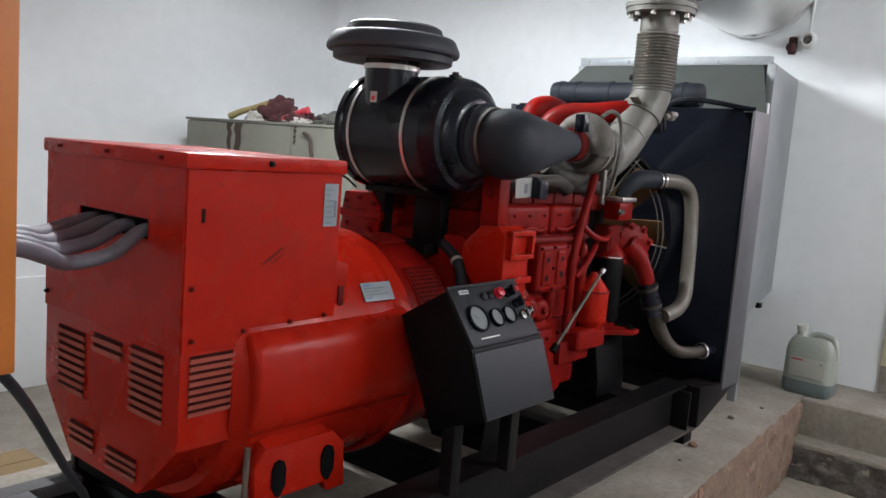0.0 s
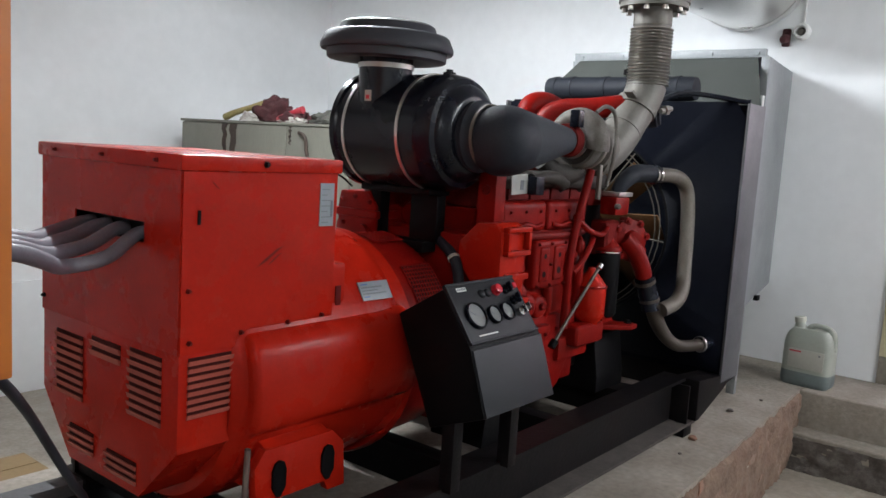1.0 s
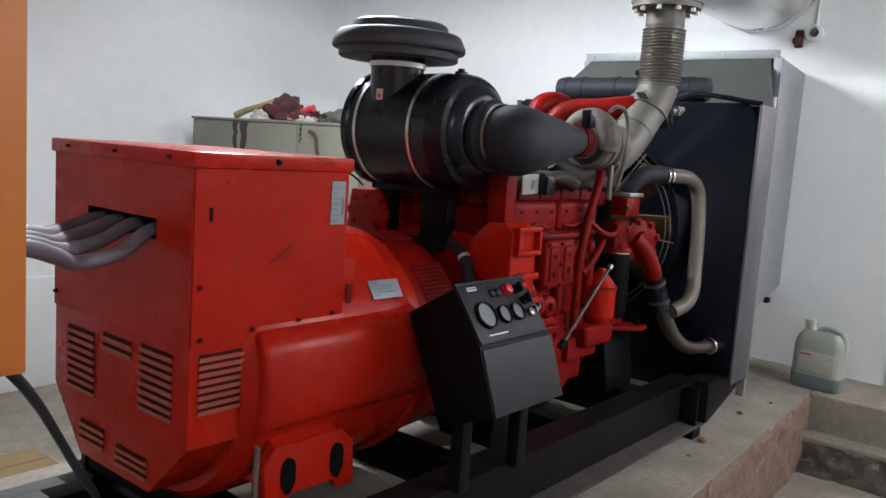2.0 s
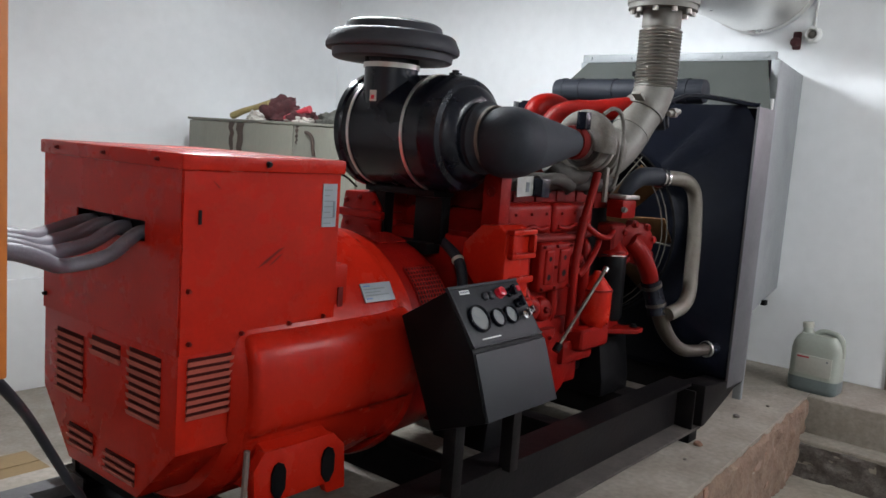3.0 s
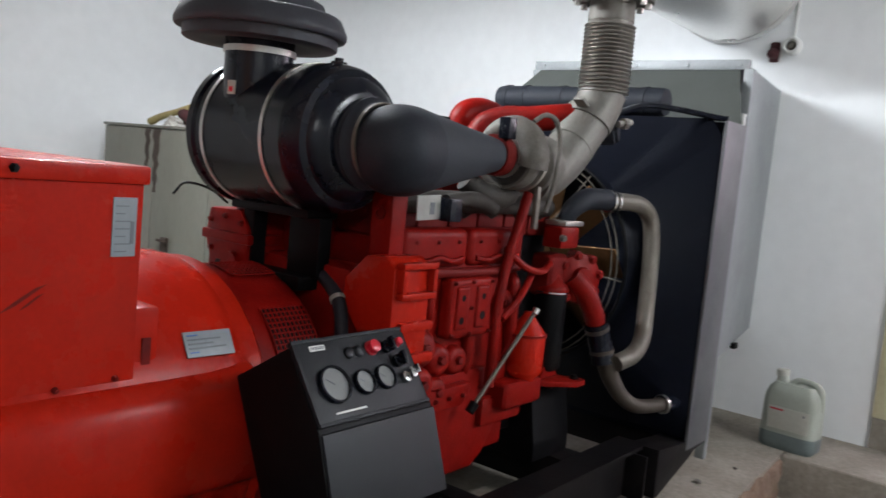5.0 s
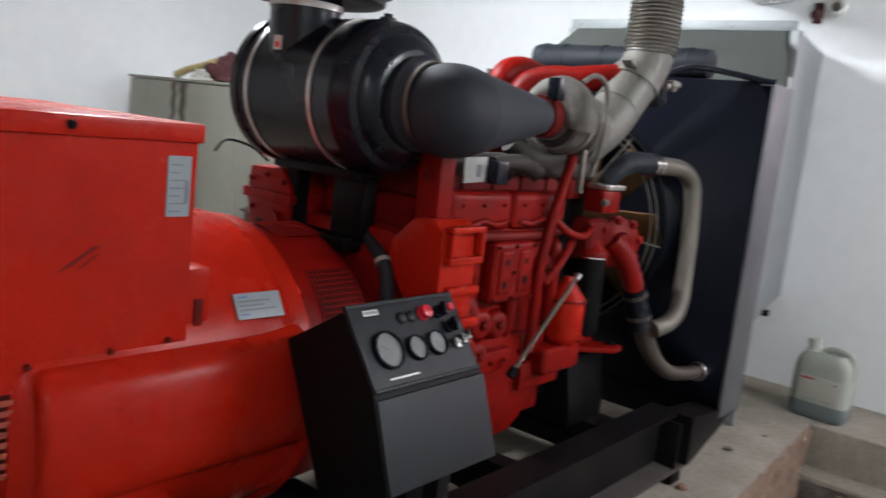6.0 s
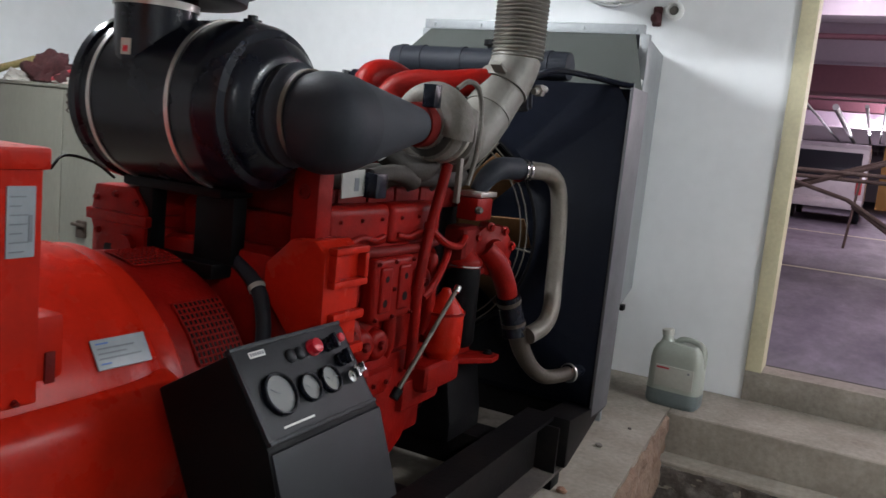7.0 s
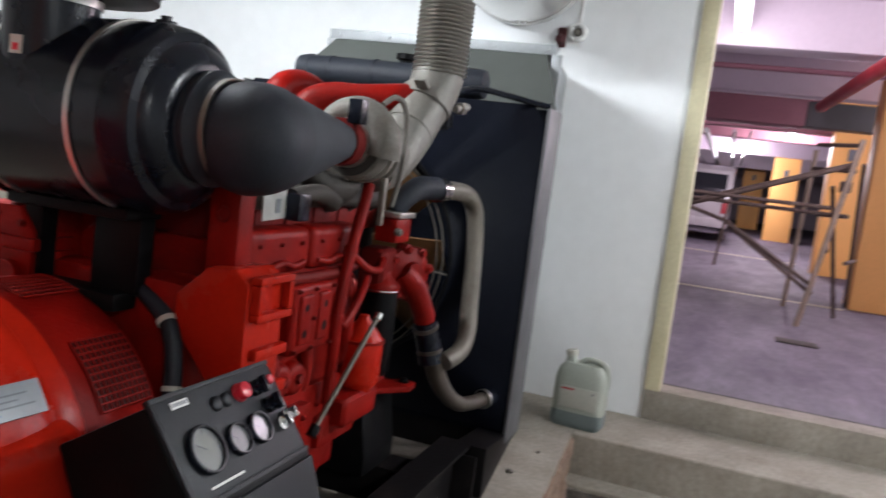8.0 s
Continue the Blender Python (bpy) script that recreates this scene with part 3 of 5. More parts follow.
for u, v in ((0.268, 0.150), (0.288, 0.112)):
    b = B()
    lathe(b, on_face(u, v, 0.003), out_dir, [(0, 0.015), (0.010, 0.015), (0.012, 0.012), (0.022, 0.011)], 16)
    merge(b, face_box(u - 0.004, u + 0.004, v - 0.016, v + 0.016, 0.02, 0.036, 0.002))
    part("switch_knob", b, BLACK_PLASTIC, ctl, "black rotary switch knob")
for u, v in ((0.292, 0.070), (0.318, 0.078)):
    b = B()
    lathe(b, on_face(u, v, 0.003), out_dir, [(0, 0.013), (0.012, 0.013), (0.014, 0.010), (0.014, 0.004), (0.006, 0.004)], 20)
    merge(b, face_box(u - 0.0015, u + 0.0015, v - 0.008, v + 0.012, 0.014, 0.034, 0.0005))
    part("key_switch", b, CHROME, ctl, "chrome key switch with key")
for x in (1.745, 2.035):
    b = B()
    box(b, x - 0.022, x + 0.022, 1.16, 1.205, 0.24, 0.47, 0.004)
    part("leg", b, FRAME, ctl)
bolt(ctl, (2.073, 1.10, 0.60), (1, 0, 0), 0.006, BLACK)

# ---- engine ----
b = B()
box(b, 2.28, 2.935, 1.475, 2.14, 0.30, 1.02, 0.015)
box(b, 2.15, 2.28, 1.50, 2.14, 0.30, 0.94, 0.03)
block = part("engine_block", b, ENG_RED, gen)
b = B()
prism(b, [(2.12, 0.60), (2.90, 0.60), (2.90, 0.45), (2.80, 0.30), (2.74, 0.265), (2.12, 0.265)], "y", 1.455, 2.10, 0.015)
part("oil_pan", b, ENG_RED, gen)
# black block added for the deep shade between parts at this end
b = B()
box(b, 2.925, 3.22, 1.545, 2.10, 0.30, 1.03, 0.02, seg=3)
part("void_shade_block", b, BLACK, gen, "black block painted as the shaded void beside the filter")
# half-octagon gear housing with lugs
b = B()
prism(b, [(1.522, 0.845), (1.520, 0.915), (1.445, 0.985), (1.375, 0.990), (1.340, 0.962), (1.338, 0.70), (1.365, 0.668), (1.385, 0.690)], "x", 2.152, 2.30, 0.010)
gearh = part("gear_housing", b, ALT_RED, gen)
b = B()
for z0, z1, x0, x1 in ((0.960, 0.978, 2.165, 2.305), (0.880, 0.898, 2.165, 2.305), (0.898, 0.960, 2.165, 2.182), (0.898, 0.960, 2.288, 2.305)):
    box(b, x0, x1, 1.318, 1.345, z0, z1, 0.005)
part("lug_frame", b, ALT_RED, gearh)
b = B()
box(b, 2.175, 2.305, 1.320, 1.345, 0.795, 0.820, 0.008)
part("lug", b, ALT_RED, gearh)
b = B()
box(b, 2.21, 2.32, 1.323, 1.345, 0.705, 0.732, 0.008)
part("lug", b, ALT_RED, gearh)
# six cylinder heads with rocker covers
for i in range(6):
    x = 2.30 + i * 0.152
    b = B()
    box(b, x, x + 0.142, 1.53, 2.05, 1.02, 1.12, 0.010)
    head = part("cylinder_head", b, DARK_RED, gen)
    b = B()
    box(b, x + 0.008, x + 0.134, 1.58, 1.98, 1.12, 1.20, 0.022)
    part("rocker_cover", b, ENG_RED, head)
# long tappet covers, cast ribs, pump flange and rounded bosses on the near face of the block
for x0, x1 in ((2.315, 2.615), (2.625, 2.925)):
    b = B()
    box(b, x0, x1, 1.455, 1.54, 0.935, 1.052, 0.026, seg=4)
    hose(b, [(x0 + 0.03, 1.456, 0.962), (x0 + 0.09, 1.450, 0.955), ((x0 + x1) / 2, 1.448, 0.967), (x1 - 0.09, 1.450, 0.955), (x1 - 0.03, 1.456, 0.962)], 0.009, 8, 4)
    cov = part("side_cover", b, ENG_RED, block, "", 60)
    for x in (x0 + 0.05, (x0 + x1) / 2, x1 - 0.05):
        bolt(cov, (x, 1.457, 1.012), (0, -1, 0), 0.007, DARK_RED)
b = B()
hose(b, [(2.33, 1.462, 0.925), (2.60, 1.452, 0.918), (2.80, 1.452, 0.918), (2.93, 1.470, 0.925)], 0.016, 12, 4)
part("oil_gallery", b, DARK_RED, block)
for x, z0, z1, r in ((2.385, 0.60, 0.90, 0.022), (2.455, 0.74, 0.905, 0.018), (2.665, 0.58, 0.90, 0.020), (2.90, 0.62, 0.90, 0.022)):
    b = B()
    hose(b, [(x, 1.474, z0), (x + 0.006, 1.462, z0 + 0.05), (x - 0.004, 1.460, (z0 + z1) / 2), (x, 1.462, z1 - 0.04), (x, 1.476, z1)], [r * 0.7, r, r * 1.05, r, r * 0.7], 14, 4)
    part("block_rib", b, ENG_RED, block, "", 60)
b = B()
box(b, 2.515, 2.735, 1.428, 1.482, 0.715, 0.905, 0.022, seg=4)
box(b, 2.540, 2.600, 1.420, 1.440, 0.745, 0.880, 0.010, seg=3)
box(b, 2.640, 2.705, 1.420, 1.440, 0.745, 0.880, 0.010, seg=3)
pcov = part("pump_flange", b, ENG_RED, block, "", 60)
for x, z in ((2.530, 0.73), (2.62, 0.73), (2.72, 0.73), (2.530, 0.89), (2.62, 0.89), (2.72, 0.89), (2.62, 0.81)):
    bolt(pcov, (x, 1.428, z), (0, -1, 0), 0.007, DARK_RED)
# flat black discs give the flange the shade of open holes
for x, z, w in ((2.565, 0.775, 0.012), (2.672, 0.785, 0.014), (2.672, 0.845, 0.010), (2.568, 0.845, 0.010)):
    b = B()
    lathe(b, (x, 1.4205, z), (0, -1, 0), [(0, w), (0.001, w)], 12)
    part("port", b, BLACK, pcov, "black disc painted as the shade in a port")
for x, z, r, d in ((2.395, 0.705, 0.058, 0.085), (2.405, 0.595, 0.054, 0.080), (2.500, 0.655, 0.050, 0.060), (2.505, 0.555, 0.048, 0.055), (2.605, 0.640, 0.046, 0.045), (2.845, 0.80, 0.050, 0.035)):
    b = B()
    lathe(b, (x, 1.485, z), (-0.15, -1, 0.08), [(0, r * 1.1), (d * 0.55, r * 1.02), (d * 0.8, r * 0.92), (d * 0.95, r * 0.72), (d, r * 0.45), (d * 0.99, 0.004)], 28)
    bos = part("cast_boss", b, ENG_RED, block, "", 50)
    b = B()
    lathe(b, (x - 0.15 * d, 1.485 - d, z + 0.08 * d), (-0.15, -1, 0.08), [(-0.004, r * 0.30), (0.010, r * 0.28), (0.013, r * 0.2)], 6)
    part("plug", b, DARK_RED, bos)
b = B()
prism(b, [(2.33, 0.50), (2.62, 0.50), (2.66, 0.54), (2.66, 0.57), (2.33, 0.57)], "y", 1.425, 1.48, 0.012)
part("pan_rail", b, ENG_RED, block)
for i in range(9):
    bolt(block, (2.35 + i * 0.066, 1.424 if i < 5 else 1.455, 0.535), (0, -1, 0), 0.008, DARK_RED)
# upright column under the intake elbow
b = B()
box(b, 2.200, 2.262, 1.410, 1.490, 0.93, 1.20, 0.012)
col = part("lifting_column", b, ENG_RED, gen)
b = B()
lathe(b, (2.200, 1.452, 1.095), (-1, 0, 0), [(0, 0.018), (0.005, 0.018), (0.005, 0.011), (0.001, 0.011)], 18)
part("column_eye", b, DARK_RED, col)
# red oil filler pipe running down the side
b = B()
hose(b, [(2.872, 1.425, 1.175), (2.845, 1.425, 1.10), (2.804, 1.425, 0.994), (2.772, 1.425, 0.88), (2.757, 1.425, 0.78), (2.757, 1.425, 0.68), (2.760, 1.43, 0.54)], 0.017, 14, 4)
fil = part("oil_pipe", b, ENG_RED, gen)
for z, x in ((0.975, 2.798), (0.78, 2.757)):
    b = B()
    lathe(b, (x, 1.425, z), (0.17, 0, 1), [(0, 0.021), (0.02, 0.021)], 12)
    part("pipe_clip", b, ENG_RED, fil)
b = B()
hose(b, [(2.985, 1.45, 0.900), (2.93, 1.43, 0.865), (2.84, 1.415, 0.805), (2.775, 1.415, 0.765)], 0.013, 10, 4)
part("oil_pipe", b, ENG_RED, gen)
b = B()
hose(b, [(2.80, 1.43, 0.98), (2.88, 1.41, 0.93), (3.0, 1.42, 0.91), (3.10, 1.45, 0.93)], 0.012, 10, 4)
part("fuel_pipe", b, ENG_RED, gen)
# fuel separator
b = B()
lathe(b, (2.96, 1.43, 0), (0, 0, 1), [(0.500, 0.034), (0.545, 0.045), (0.562, 0.062), (0.575, 0.066), (0.695, 0.067), (0.704, 0.063), (0.760, 0.018), (0.772, 0.014)], 36)
sep = part("fuel_separator", b, ALT_RED, gen, "bright red conical fuel separator")
b = B()
lathe(b, (2.96, 1.43, 0), (0, 0, 1), [(0.690, 0.070), (0.699, 0.070)], 36)
part("seam", b, ENG_RED, sep)
b = B()
box(b, 2.80, 3.03, 1.385, 1.60, 0.455, 0.545, 0.024, seg=3)
box(b, 2.74, 2.98, 1.43, 1.60, 0.40, 0.50, 0.02)
part("separator_base", b, ENG_RED, gen)
# dipstick
b = B()
rod(b, (2.860, 1.345, 0.792), (2.632, 1.395, 0.500), 0.007)
dip = part("dipstick", b, PIPE_STEEL, gen, "dull steel dipstick tube")
b = B()
rod(b, (2.857, 1.345, 0.788), (2.869, 1.343, 0.803), 0.012)
part("cap", b, CHROME, dip)
b = B()
rod(b, (2.642, 1.393, 0.513), (2.622, 1.397, 0.487), 0.015)
part("end_nut", b, BLACK, dip)
# black fuel filter with red head
b = B()
lathe(b, (3.19, 1.485, 0), (0, 0, 1), [(0.53, 0.05), (0.545, 0.060), (0.80, 0.060), (0.815, 0.057)], 32)
filt = part("fuel_filter", b, BLACK, gen, "black canister fuel filter")
b = B()
lathe(b, (3.19, 1.485, 0), (0, 0, 1), [(0.815, 0.062), (0.832, 0.064), (0.845, 0.058), (0.868, 0.030), (0.900, 0.020), (0.906, 0.012)], 28)
part("filter_head", b, ENG_RED, filt)
b = B()
lathe(b, (3.19, 1.485, 0), (0, 0, 1), [(0.818, 0.0652), (0.823, 0.0652)], 28)
part("filter_ring", b, CHROME, filt)
# red foot bracket
b = B()
prism(b, [(3.10, 1.55), (3.10, 1.43), (3.21, 1.345), (3.275, 1.35), (3.285, 1.39), (3.25, 1.44), (3.24, 1.55)], "z", 0.485, 0.505, 0.004)
brk = part("mount_bracket", b, ENG_RED, gen)
b = B()
lathe(b, (3.25, 1.385, 0.505), (0, 0, 1), [(0, 0.018), (0.004, 0.018), (0.004, 0.012), (0.014, 0.011)], 14)
part("nut", b, BLACK, brk)
b = B()
prism(b, [(3.12, 0.505), (3.24, 0.505), (3.16, 0.59)], "y", 1.45, 1.47, 0.003)
part("web", b, ENG_RED, brk)
# water pump: scalloped cover, bosses and elbow
PN = Vector((-0.47, -0.88, 0)).normalized()
PU = Vector((0.88, -0.47, 0)).normalized()
PC = Vector((3.285, 1.425, 0.872))
b = B()
lathe(b, PC - PN * 0.09, PN, [(0, 0.075), (0.05, 0.088), (0.075, 0.092), (0.085, 0.090), (0.092, 0.070), (0.100, 0.045), (0.118, 0.040), (0.120, 0.02)], 36)
pump = part("water_pump", b, ENG_RED, gen)
for k in range(8):
    a = k * math.tau / 8 + 0.2
    b = B()
    lathe(b, PC + PU * (0.086 * math.cos(a)) + Vector((0, 0, 0.086 * math.sin(a))) - PN * 0.05, PN, [(0, 0.018), (0.052, 0.018), (0.054, 0.011), (0.064, 0.010)], 12)
    part("boss", b, ENG_RED, pump)
b = B()
box(b, 3.13, 3.26, 1.46, 1.56, 0.80, 0.96, 0.03, seg=3)
part("pump_body", b, DARK_RED, pump)
b = B()
hose(b, [(3.25, 1.44, 0.88), (3.29, 1.405, 0.83), (3.335, 1.38, 0.745), (3.36, 1.375, 0.69)], [0.038, 0.040, 0.039, 0.037], 20, 5)
part("pump_elbow", b, ENG_RED, pump)
b = B()
hose(b, [(3.355, 1.375, 0.71), (3.375, 1.37, 0.66), (3.395, 1.36, 0.60), (3.40, 1.35, 0.55)], 0.045, 20, 4)
hs = part("radiator_hose", b, BLACK_PLASTIC, gen, "black rubber coolant hose")
for p, q in (((3.362, 1.374, 0.692), (3.369, 1.372, 0.677)), ((3.393, 1.358, 0.605), (3.396, 1.356, 0.592))):
    b = B()
    rod(b, p, q, 0.0465, seg=24)
    part("hose_clamp", b, SHADED_PIPE, hs, "dull steel hose clamp")
# red thermostat box under the coolant pipe
b = B()
box(b, 3.11, 3.235, 1.42, 1.50, 0.985, 1.065, 0.012)
therm = part("thermostat_housing", b, ENG_RED, gen)
b = B()
box(b, 3.12, 3.25, 1.415, 1.50, 1.067, 1.085, 0.003)
part("gasket", b, STEEL, therm)
b = B()
lathe(b, (3.115, 1.42, 1.025), (-0.6, -1, 0), [(0, 0.013), (0.012, 0.013), (0.014, 0.009), (0.022, 0.008)], 16)
part("sensor", b, CAST, therm)
# upper coolant pipe: dark hose, clamp, long steel bend
b = B()
hose(b, [(3.20, 1.47, 1.08), (3.22, 1.45, 1.13), (3.27, 1.43, 1.165), (3.33, 1.415, 1.17), (3.40, 1.40, 1.17)], [0.03, 0.036, 0.040, 0.040, 0.040], 20, 5)
part("coolant_hose", b, RUBBER, gen)
b = B()
hose(b, [(3.36, 1.405, 1.165), (3.47, 1.375, 1.168), (3.57, 1.35, 1.158), (3.628, 1.332, 1.112), (3.640, 1.32, 1.03), (3.625, 1.305, 0.90), (3.598, 1.29, 0.74), (3.56, 1.275, 0.645), (3.495, 1.275, 0.59), (3.41, 1.30, 0.56)], 0.033, 22, 6)
cp = part("coolant_pipe", b, PIPE_STEEL, gen, "bent bare steel coolant pipe")
for p in ((3.385, 1.400, 1.166), (3.41, 1.393, 1.166)):
    b = B()
    rod(b, p, (p[0] + 0.012, p[1] - 0.003, p[2]), 0.0435, seg=24)
    part("hose_clamp", b, CHROME, cp)
b = B()
hose(b, [(3.40, 1.345, 0.58), (3.435, 1.33, 0.50), (3.475, 1.30, 0.43), (3.53, 1.265, 0.386), (3.62, 1.235, 0.374), (3.70, 1.215, 0.374)], [0.038, 0.035, 0.031, 0.029, 0.028, 0.028], 22, 6)
lp = part("lower_coolant_pipe", b, SHADED_PIPE, gen, "bent steel lower coolant pipe")
b = B()
rod(b, (3.69, 1.217, 0.374), (3.79, 1.195, 0.376), 0.036, seg=24)
part("hose_end", b, BLACK_PLASTIC, lp)
b = B()
rod(b, (3.69, 1.217, 0.374), (3.702, 1.214, 0.374), 0.039, seg=24)
part("hose_clamp", b, STEEL, lp)

# turbocharger
b = B()
lathe(b, (2.655, 1.43, 1.285), (1, 0, 0), [(0, 0.052), (0.012, 0.060), (0.055, 0.060), (0.07, 0.075), (0.075, 0.098), (0.10, 0.106), (0.125, 0.103), (0.14, 0.09), (0.165, 0.07), (0.22, 0.06)], 40)
turbo = part("turbocharger", b, CAST, gen, "grey cast turbocharger")
b = B()
lathe(b, (2.648, 1.43, 1.285), (1, 0, 0), [(0, 0.063), (0.03, 0.065), (0.05, 0.063)], 32)
part("inlet_sleeve", b, DARK_RED, turbo, "faded red silicone sleeve")
b = B()
lathe(b, (2.705, 1.43, 1.285), (1, 0, 0), [(0, 0.068), (0.012, 0.068)], 32)
part("inlet_clamp", b, STEEL, turbo)
# dark ring puts shade into the gap between sleeve and volute
b = B()
lathe(b, (2.716, 1.43, 1.285), (1, 0, 0), [(0, 0.072), (0.004, 0.090), (0.010, 0.090)], 36)
part("gap_ring", b, SOOTY, turbo, "dark ring painted as the shade of a gap")
b = B()
hose(b, [(2.75, 1.43 + 0.088 * math.cos(a), 1.285 + 0.088 * math.sin(a)) for a in [radians(v) for v in range(-90, 200, 24)]], [0.030 + 0.0018 * i for i in range(13)], 16, 3)
part("volute", b, CAST, turbo)
b = B()
lathe(b, (2.80, 1.43, 1.285), (1, 0, 0), [(0, 0.106), (0.012, 0.108), (0.016, 0.09)], 36)
part("v_band", b, STEEL, turbo)
b = B()
lathe(b, (2.86, 1.44, 1.27), (1, 0, 0), [(0, 0.05), (0.02, 0.095), (0.08, 0.10), (0.12, 0.08)], 32)
part("turbine_housing", b, EXHAUST, turbo)
b = B()
hose(b, [(2.76, 1.36, 1.40), (2.80, 1.345, 1.425), (2.86, 1.34, 1.41), (2.885, 1.335, 1.34), (2.87, 1.33, 1.22), (2.85, 1.34, 1.12)], 0.008, 8, 4)
part("oil_line", b, CAST, turbo)
b = B()
box(b, 2.63, 2.67, 1.36, 1.40, 1.335, 1.40, 0.004)
part("sensor_block", b, BLACK_PLASTIC, turbo)
b = B()
hose(b, [(2.62, 1.50, 1.20), (2.68, 1.47, 1.16), (2.78, 1.46, 1.16), (2.86, 1.48, 1.20)], [0.035, 0.04, 0.04, 0.035], 16, 4)
part("manifold_elbow", b, SOOTY, turbo)
b = B()
box(b, 2.80, 2.822, 1.345, 1.36, 1.065, 1.20, 0.003)
part("bracket_strip", b, PIPE_STEEL, turbo)
# exhaust manifold behind
b = B()
hose(b, [(2.34, 1.52, 1.125), (2.60, 1.515, 1.13), (2.90, 1.515, 1.13), (3.15, 1.52, 1.125)], 0.035, 14, 4)
for i in range(6):
    rod(b, (2.37 + i * 0.152, 1.51, 1.125), (2.37 + i * 0.152, 1.58, 1.07), 0.026, seg=12)
part("exhaust_manifold", b, SOOTY, gen, "rusty cast exhaust manifold")
# exhaust elbow, bellows and flange
b = B()
hose(b, [(2.90, 1.44, 1.225), (2.97, 1.435, 1.24), (3.07, 1.425, 1.31), (3.15, 1.41, 1.41), (3.20, 1.395, 1.48), (3.225, 1.385, 1.55)], [0.076, 0.080, 0.082, 0.083, 0.084, 0.084], 32, 5)
elb = part("exhaust_elbow", b, EXHAUST, gen, "pale heat-stained exhaust elbow")
for i, (p, q) in enumerate((((3.168, 1.405, 1.435), (3.185, 1.40, 1.465)), ((3.10, 1.420, 1.345), (3.107, 1.419, 1.353)))):
    b = B()
    rod(b, p, q, 0.090 if i == 0 else 0.0845, seg=32)
    band = part("clamp_band", b, EXHAUST, elb)
b = B()
box(b, 3.055, 3.105, 1.365, 1.405, 1.492, 1.504, 0.003, turn=Matrix.Rotation(radians(28), 4, "Y"))
part("clamp_lug", b, EXHAUST, elb)
b = B()
rod(b, (3.23, 1.315, 1.44), (3.30, 1.30, 1.455), 0.012, seg=8)
rod(b, (3.255, 1.31, 1.445), (3.275, 1.305, 1.448), 0.022, seg=6)
part("clamp_bolt", b, STEEL, elb)
b = B()
lathe(b, (3.225, 1.385, 1.535), (0, 0, 1), [(0, 0.080)] + [(0.008 + i * 0.0135 + d, r) for i in range(18) for d, r in ((0.0, 0.074), (0.0035, 0.088), (0.0065, 0.0905), (0.0095, 0.088), (0.0125, 0.074))] + [(0.262, 0.078)], 48)
part("exhaust_bellows", b, BELLOWS, gen, "ribbed stainless exhaust bellows", 70)
b = B()
lathe(b, (3.225, 1.385, 1.795), (0, 0, 1), [(0, 0.080), (0.07, 0.080), (0.07, 0.142), (0.092, 0.142), (0.092, 0.148), (0.112, 0.148), (0.112, 0.09), (0.35, 0.09)], 40)
flange = part("exhaust_flange", b, EXHAUST, gen, "bolted steel exhaust flange")
for k in range(10):
    a = k * math.tau / 10 + 0.2
    b = B()
    lathe(b, (3.225 + 0.122 * math.cos(a), 1.385 + 0.122 * math.sin(a), 1.847), (0, 0, 1), [(0, 0.012), (0.018, 0.012)], 6)
    part("nut", b, STEEL, flange)
# red charge air pipe over the engine
b = B()
hose(b, [(3.14, 1.42, 1.455), (3.10, 1.49, 1.445), (3.06, 1.58, 1.432), (3.03, 1.66, 1.425), (2.995, 1.715, 1.395), (2.97, 1.735, 1.33), (2.96, 1.74, 1.22)], [0.047, 0.046, 0.045, 0.047, 0.049, 0.049, 0.047], 26, 6)
part("charge_pipe", b, ENG_RED, gen, "glossy red charge air pipe")
b = B()
hose(b, [(3.24, 1.80, 1.42), (3.17, 1.82, 1.455), (3.09, 1.84, 1.46), (3.03, 1.855, 1.425), (3.01, 1.86, 1.31)], 0.046, 22, 5)
part("charge_pipe", b, ENG_RED, gen, "glossy red charge air pipe")
b = B()
box(b, 2.86, 3.14, 1.66, 2.0, 1.18, 1.30, 0.02)
part("intake_manifold", b, ENG_RED, gen)
b = B()
box(b, 2.78, 2.92, 1.82, 1.88, 1.39, 1.415, 0.003)
rod(b, (2.86, 1.85, 1.19), (2.86, 1.85, 1.40), 0.015)
part("lifting_eye", b, BLACK, gen)
# white card on the engine side, with a black clip
b = B()
box(b, 2.330, 2.432, 1.436, 1.440, 1.080, 1.150, 0.001, turn=Matrix.Rotation(radians(-3), 4, "Y"))
card = part("tag", b, CARD, gen, "white card tag")
b = B()
box(b, 2.385, 2.405, 1.4345, 1.4365, 1.096, 1.130)
part("print_bar", b, PRINT, card)
b = B()
box(b, 2.436, 2.490, 1.40, 1.445, 1.078, 1.145, 0.006)
part("sensor_block", b, BLACK_PLASTIC, gen)
b = B()
hose(b, [(2.46, 1.44, 1.135), (2.55, 1.44, 1.145), (2.64, 1.45, 1.14), (2.72, 1.46, 1.12)], [0.02, 0.022, 0.026, 0.03], 14, 4)
part("boost_pipe", b, SOOTY, gen)
# red gear case on the far side, seen below the air cleaner
b = B()
prism(b, [(1.855, 0.86), (1.855, 1.00), (1.90, 1.055), (2.045, 1.050), (2.060, 0.96), (2.035, 0.90), (2.045, 0.80), (1.90, 0.80)], "x", 2.085, 2.26, 0.010)
prism(b, [(1.845, 0.955), (1.845, 0.985), (2.068, 0.985), (2.068, 0.955)], "x", 2.078, 2.20, 0.006)
rod(b, (2.09, 1.915, 0.895), (2.066, 1.915, 0.895), 0.036, seg=20)
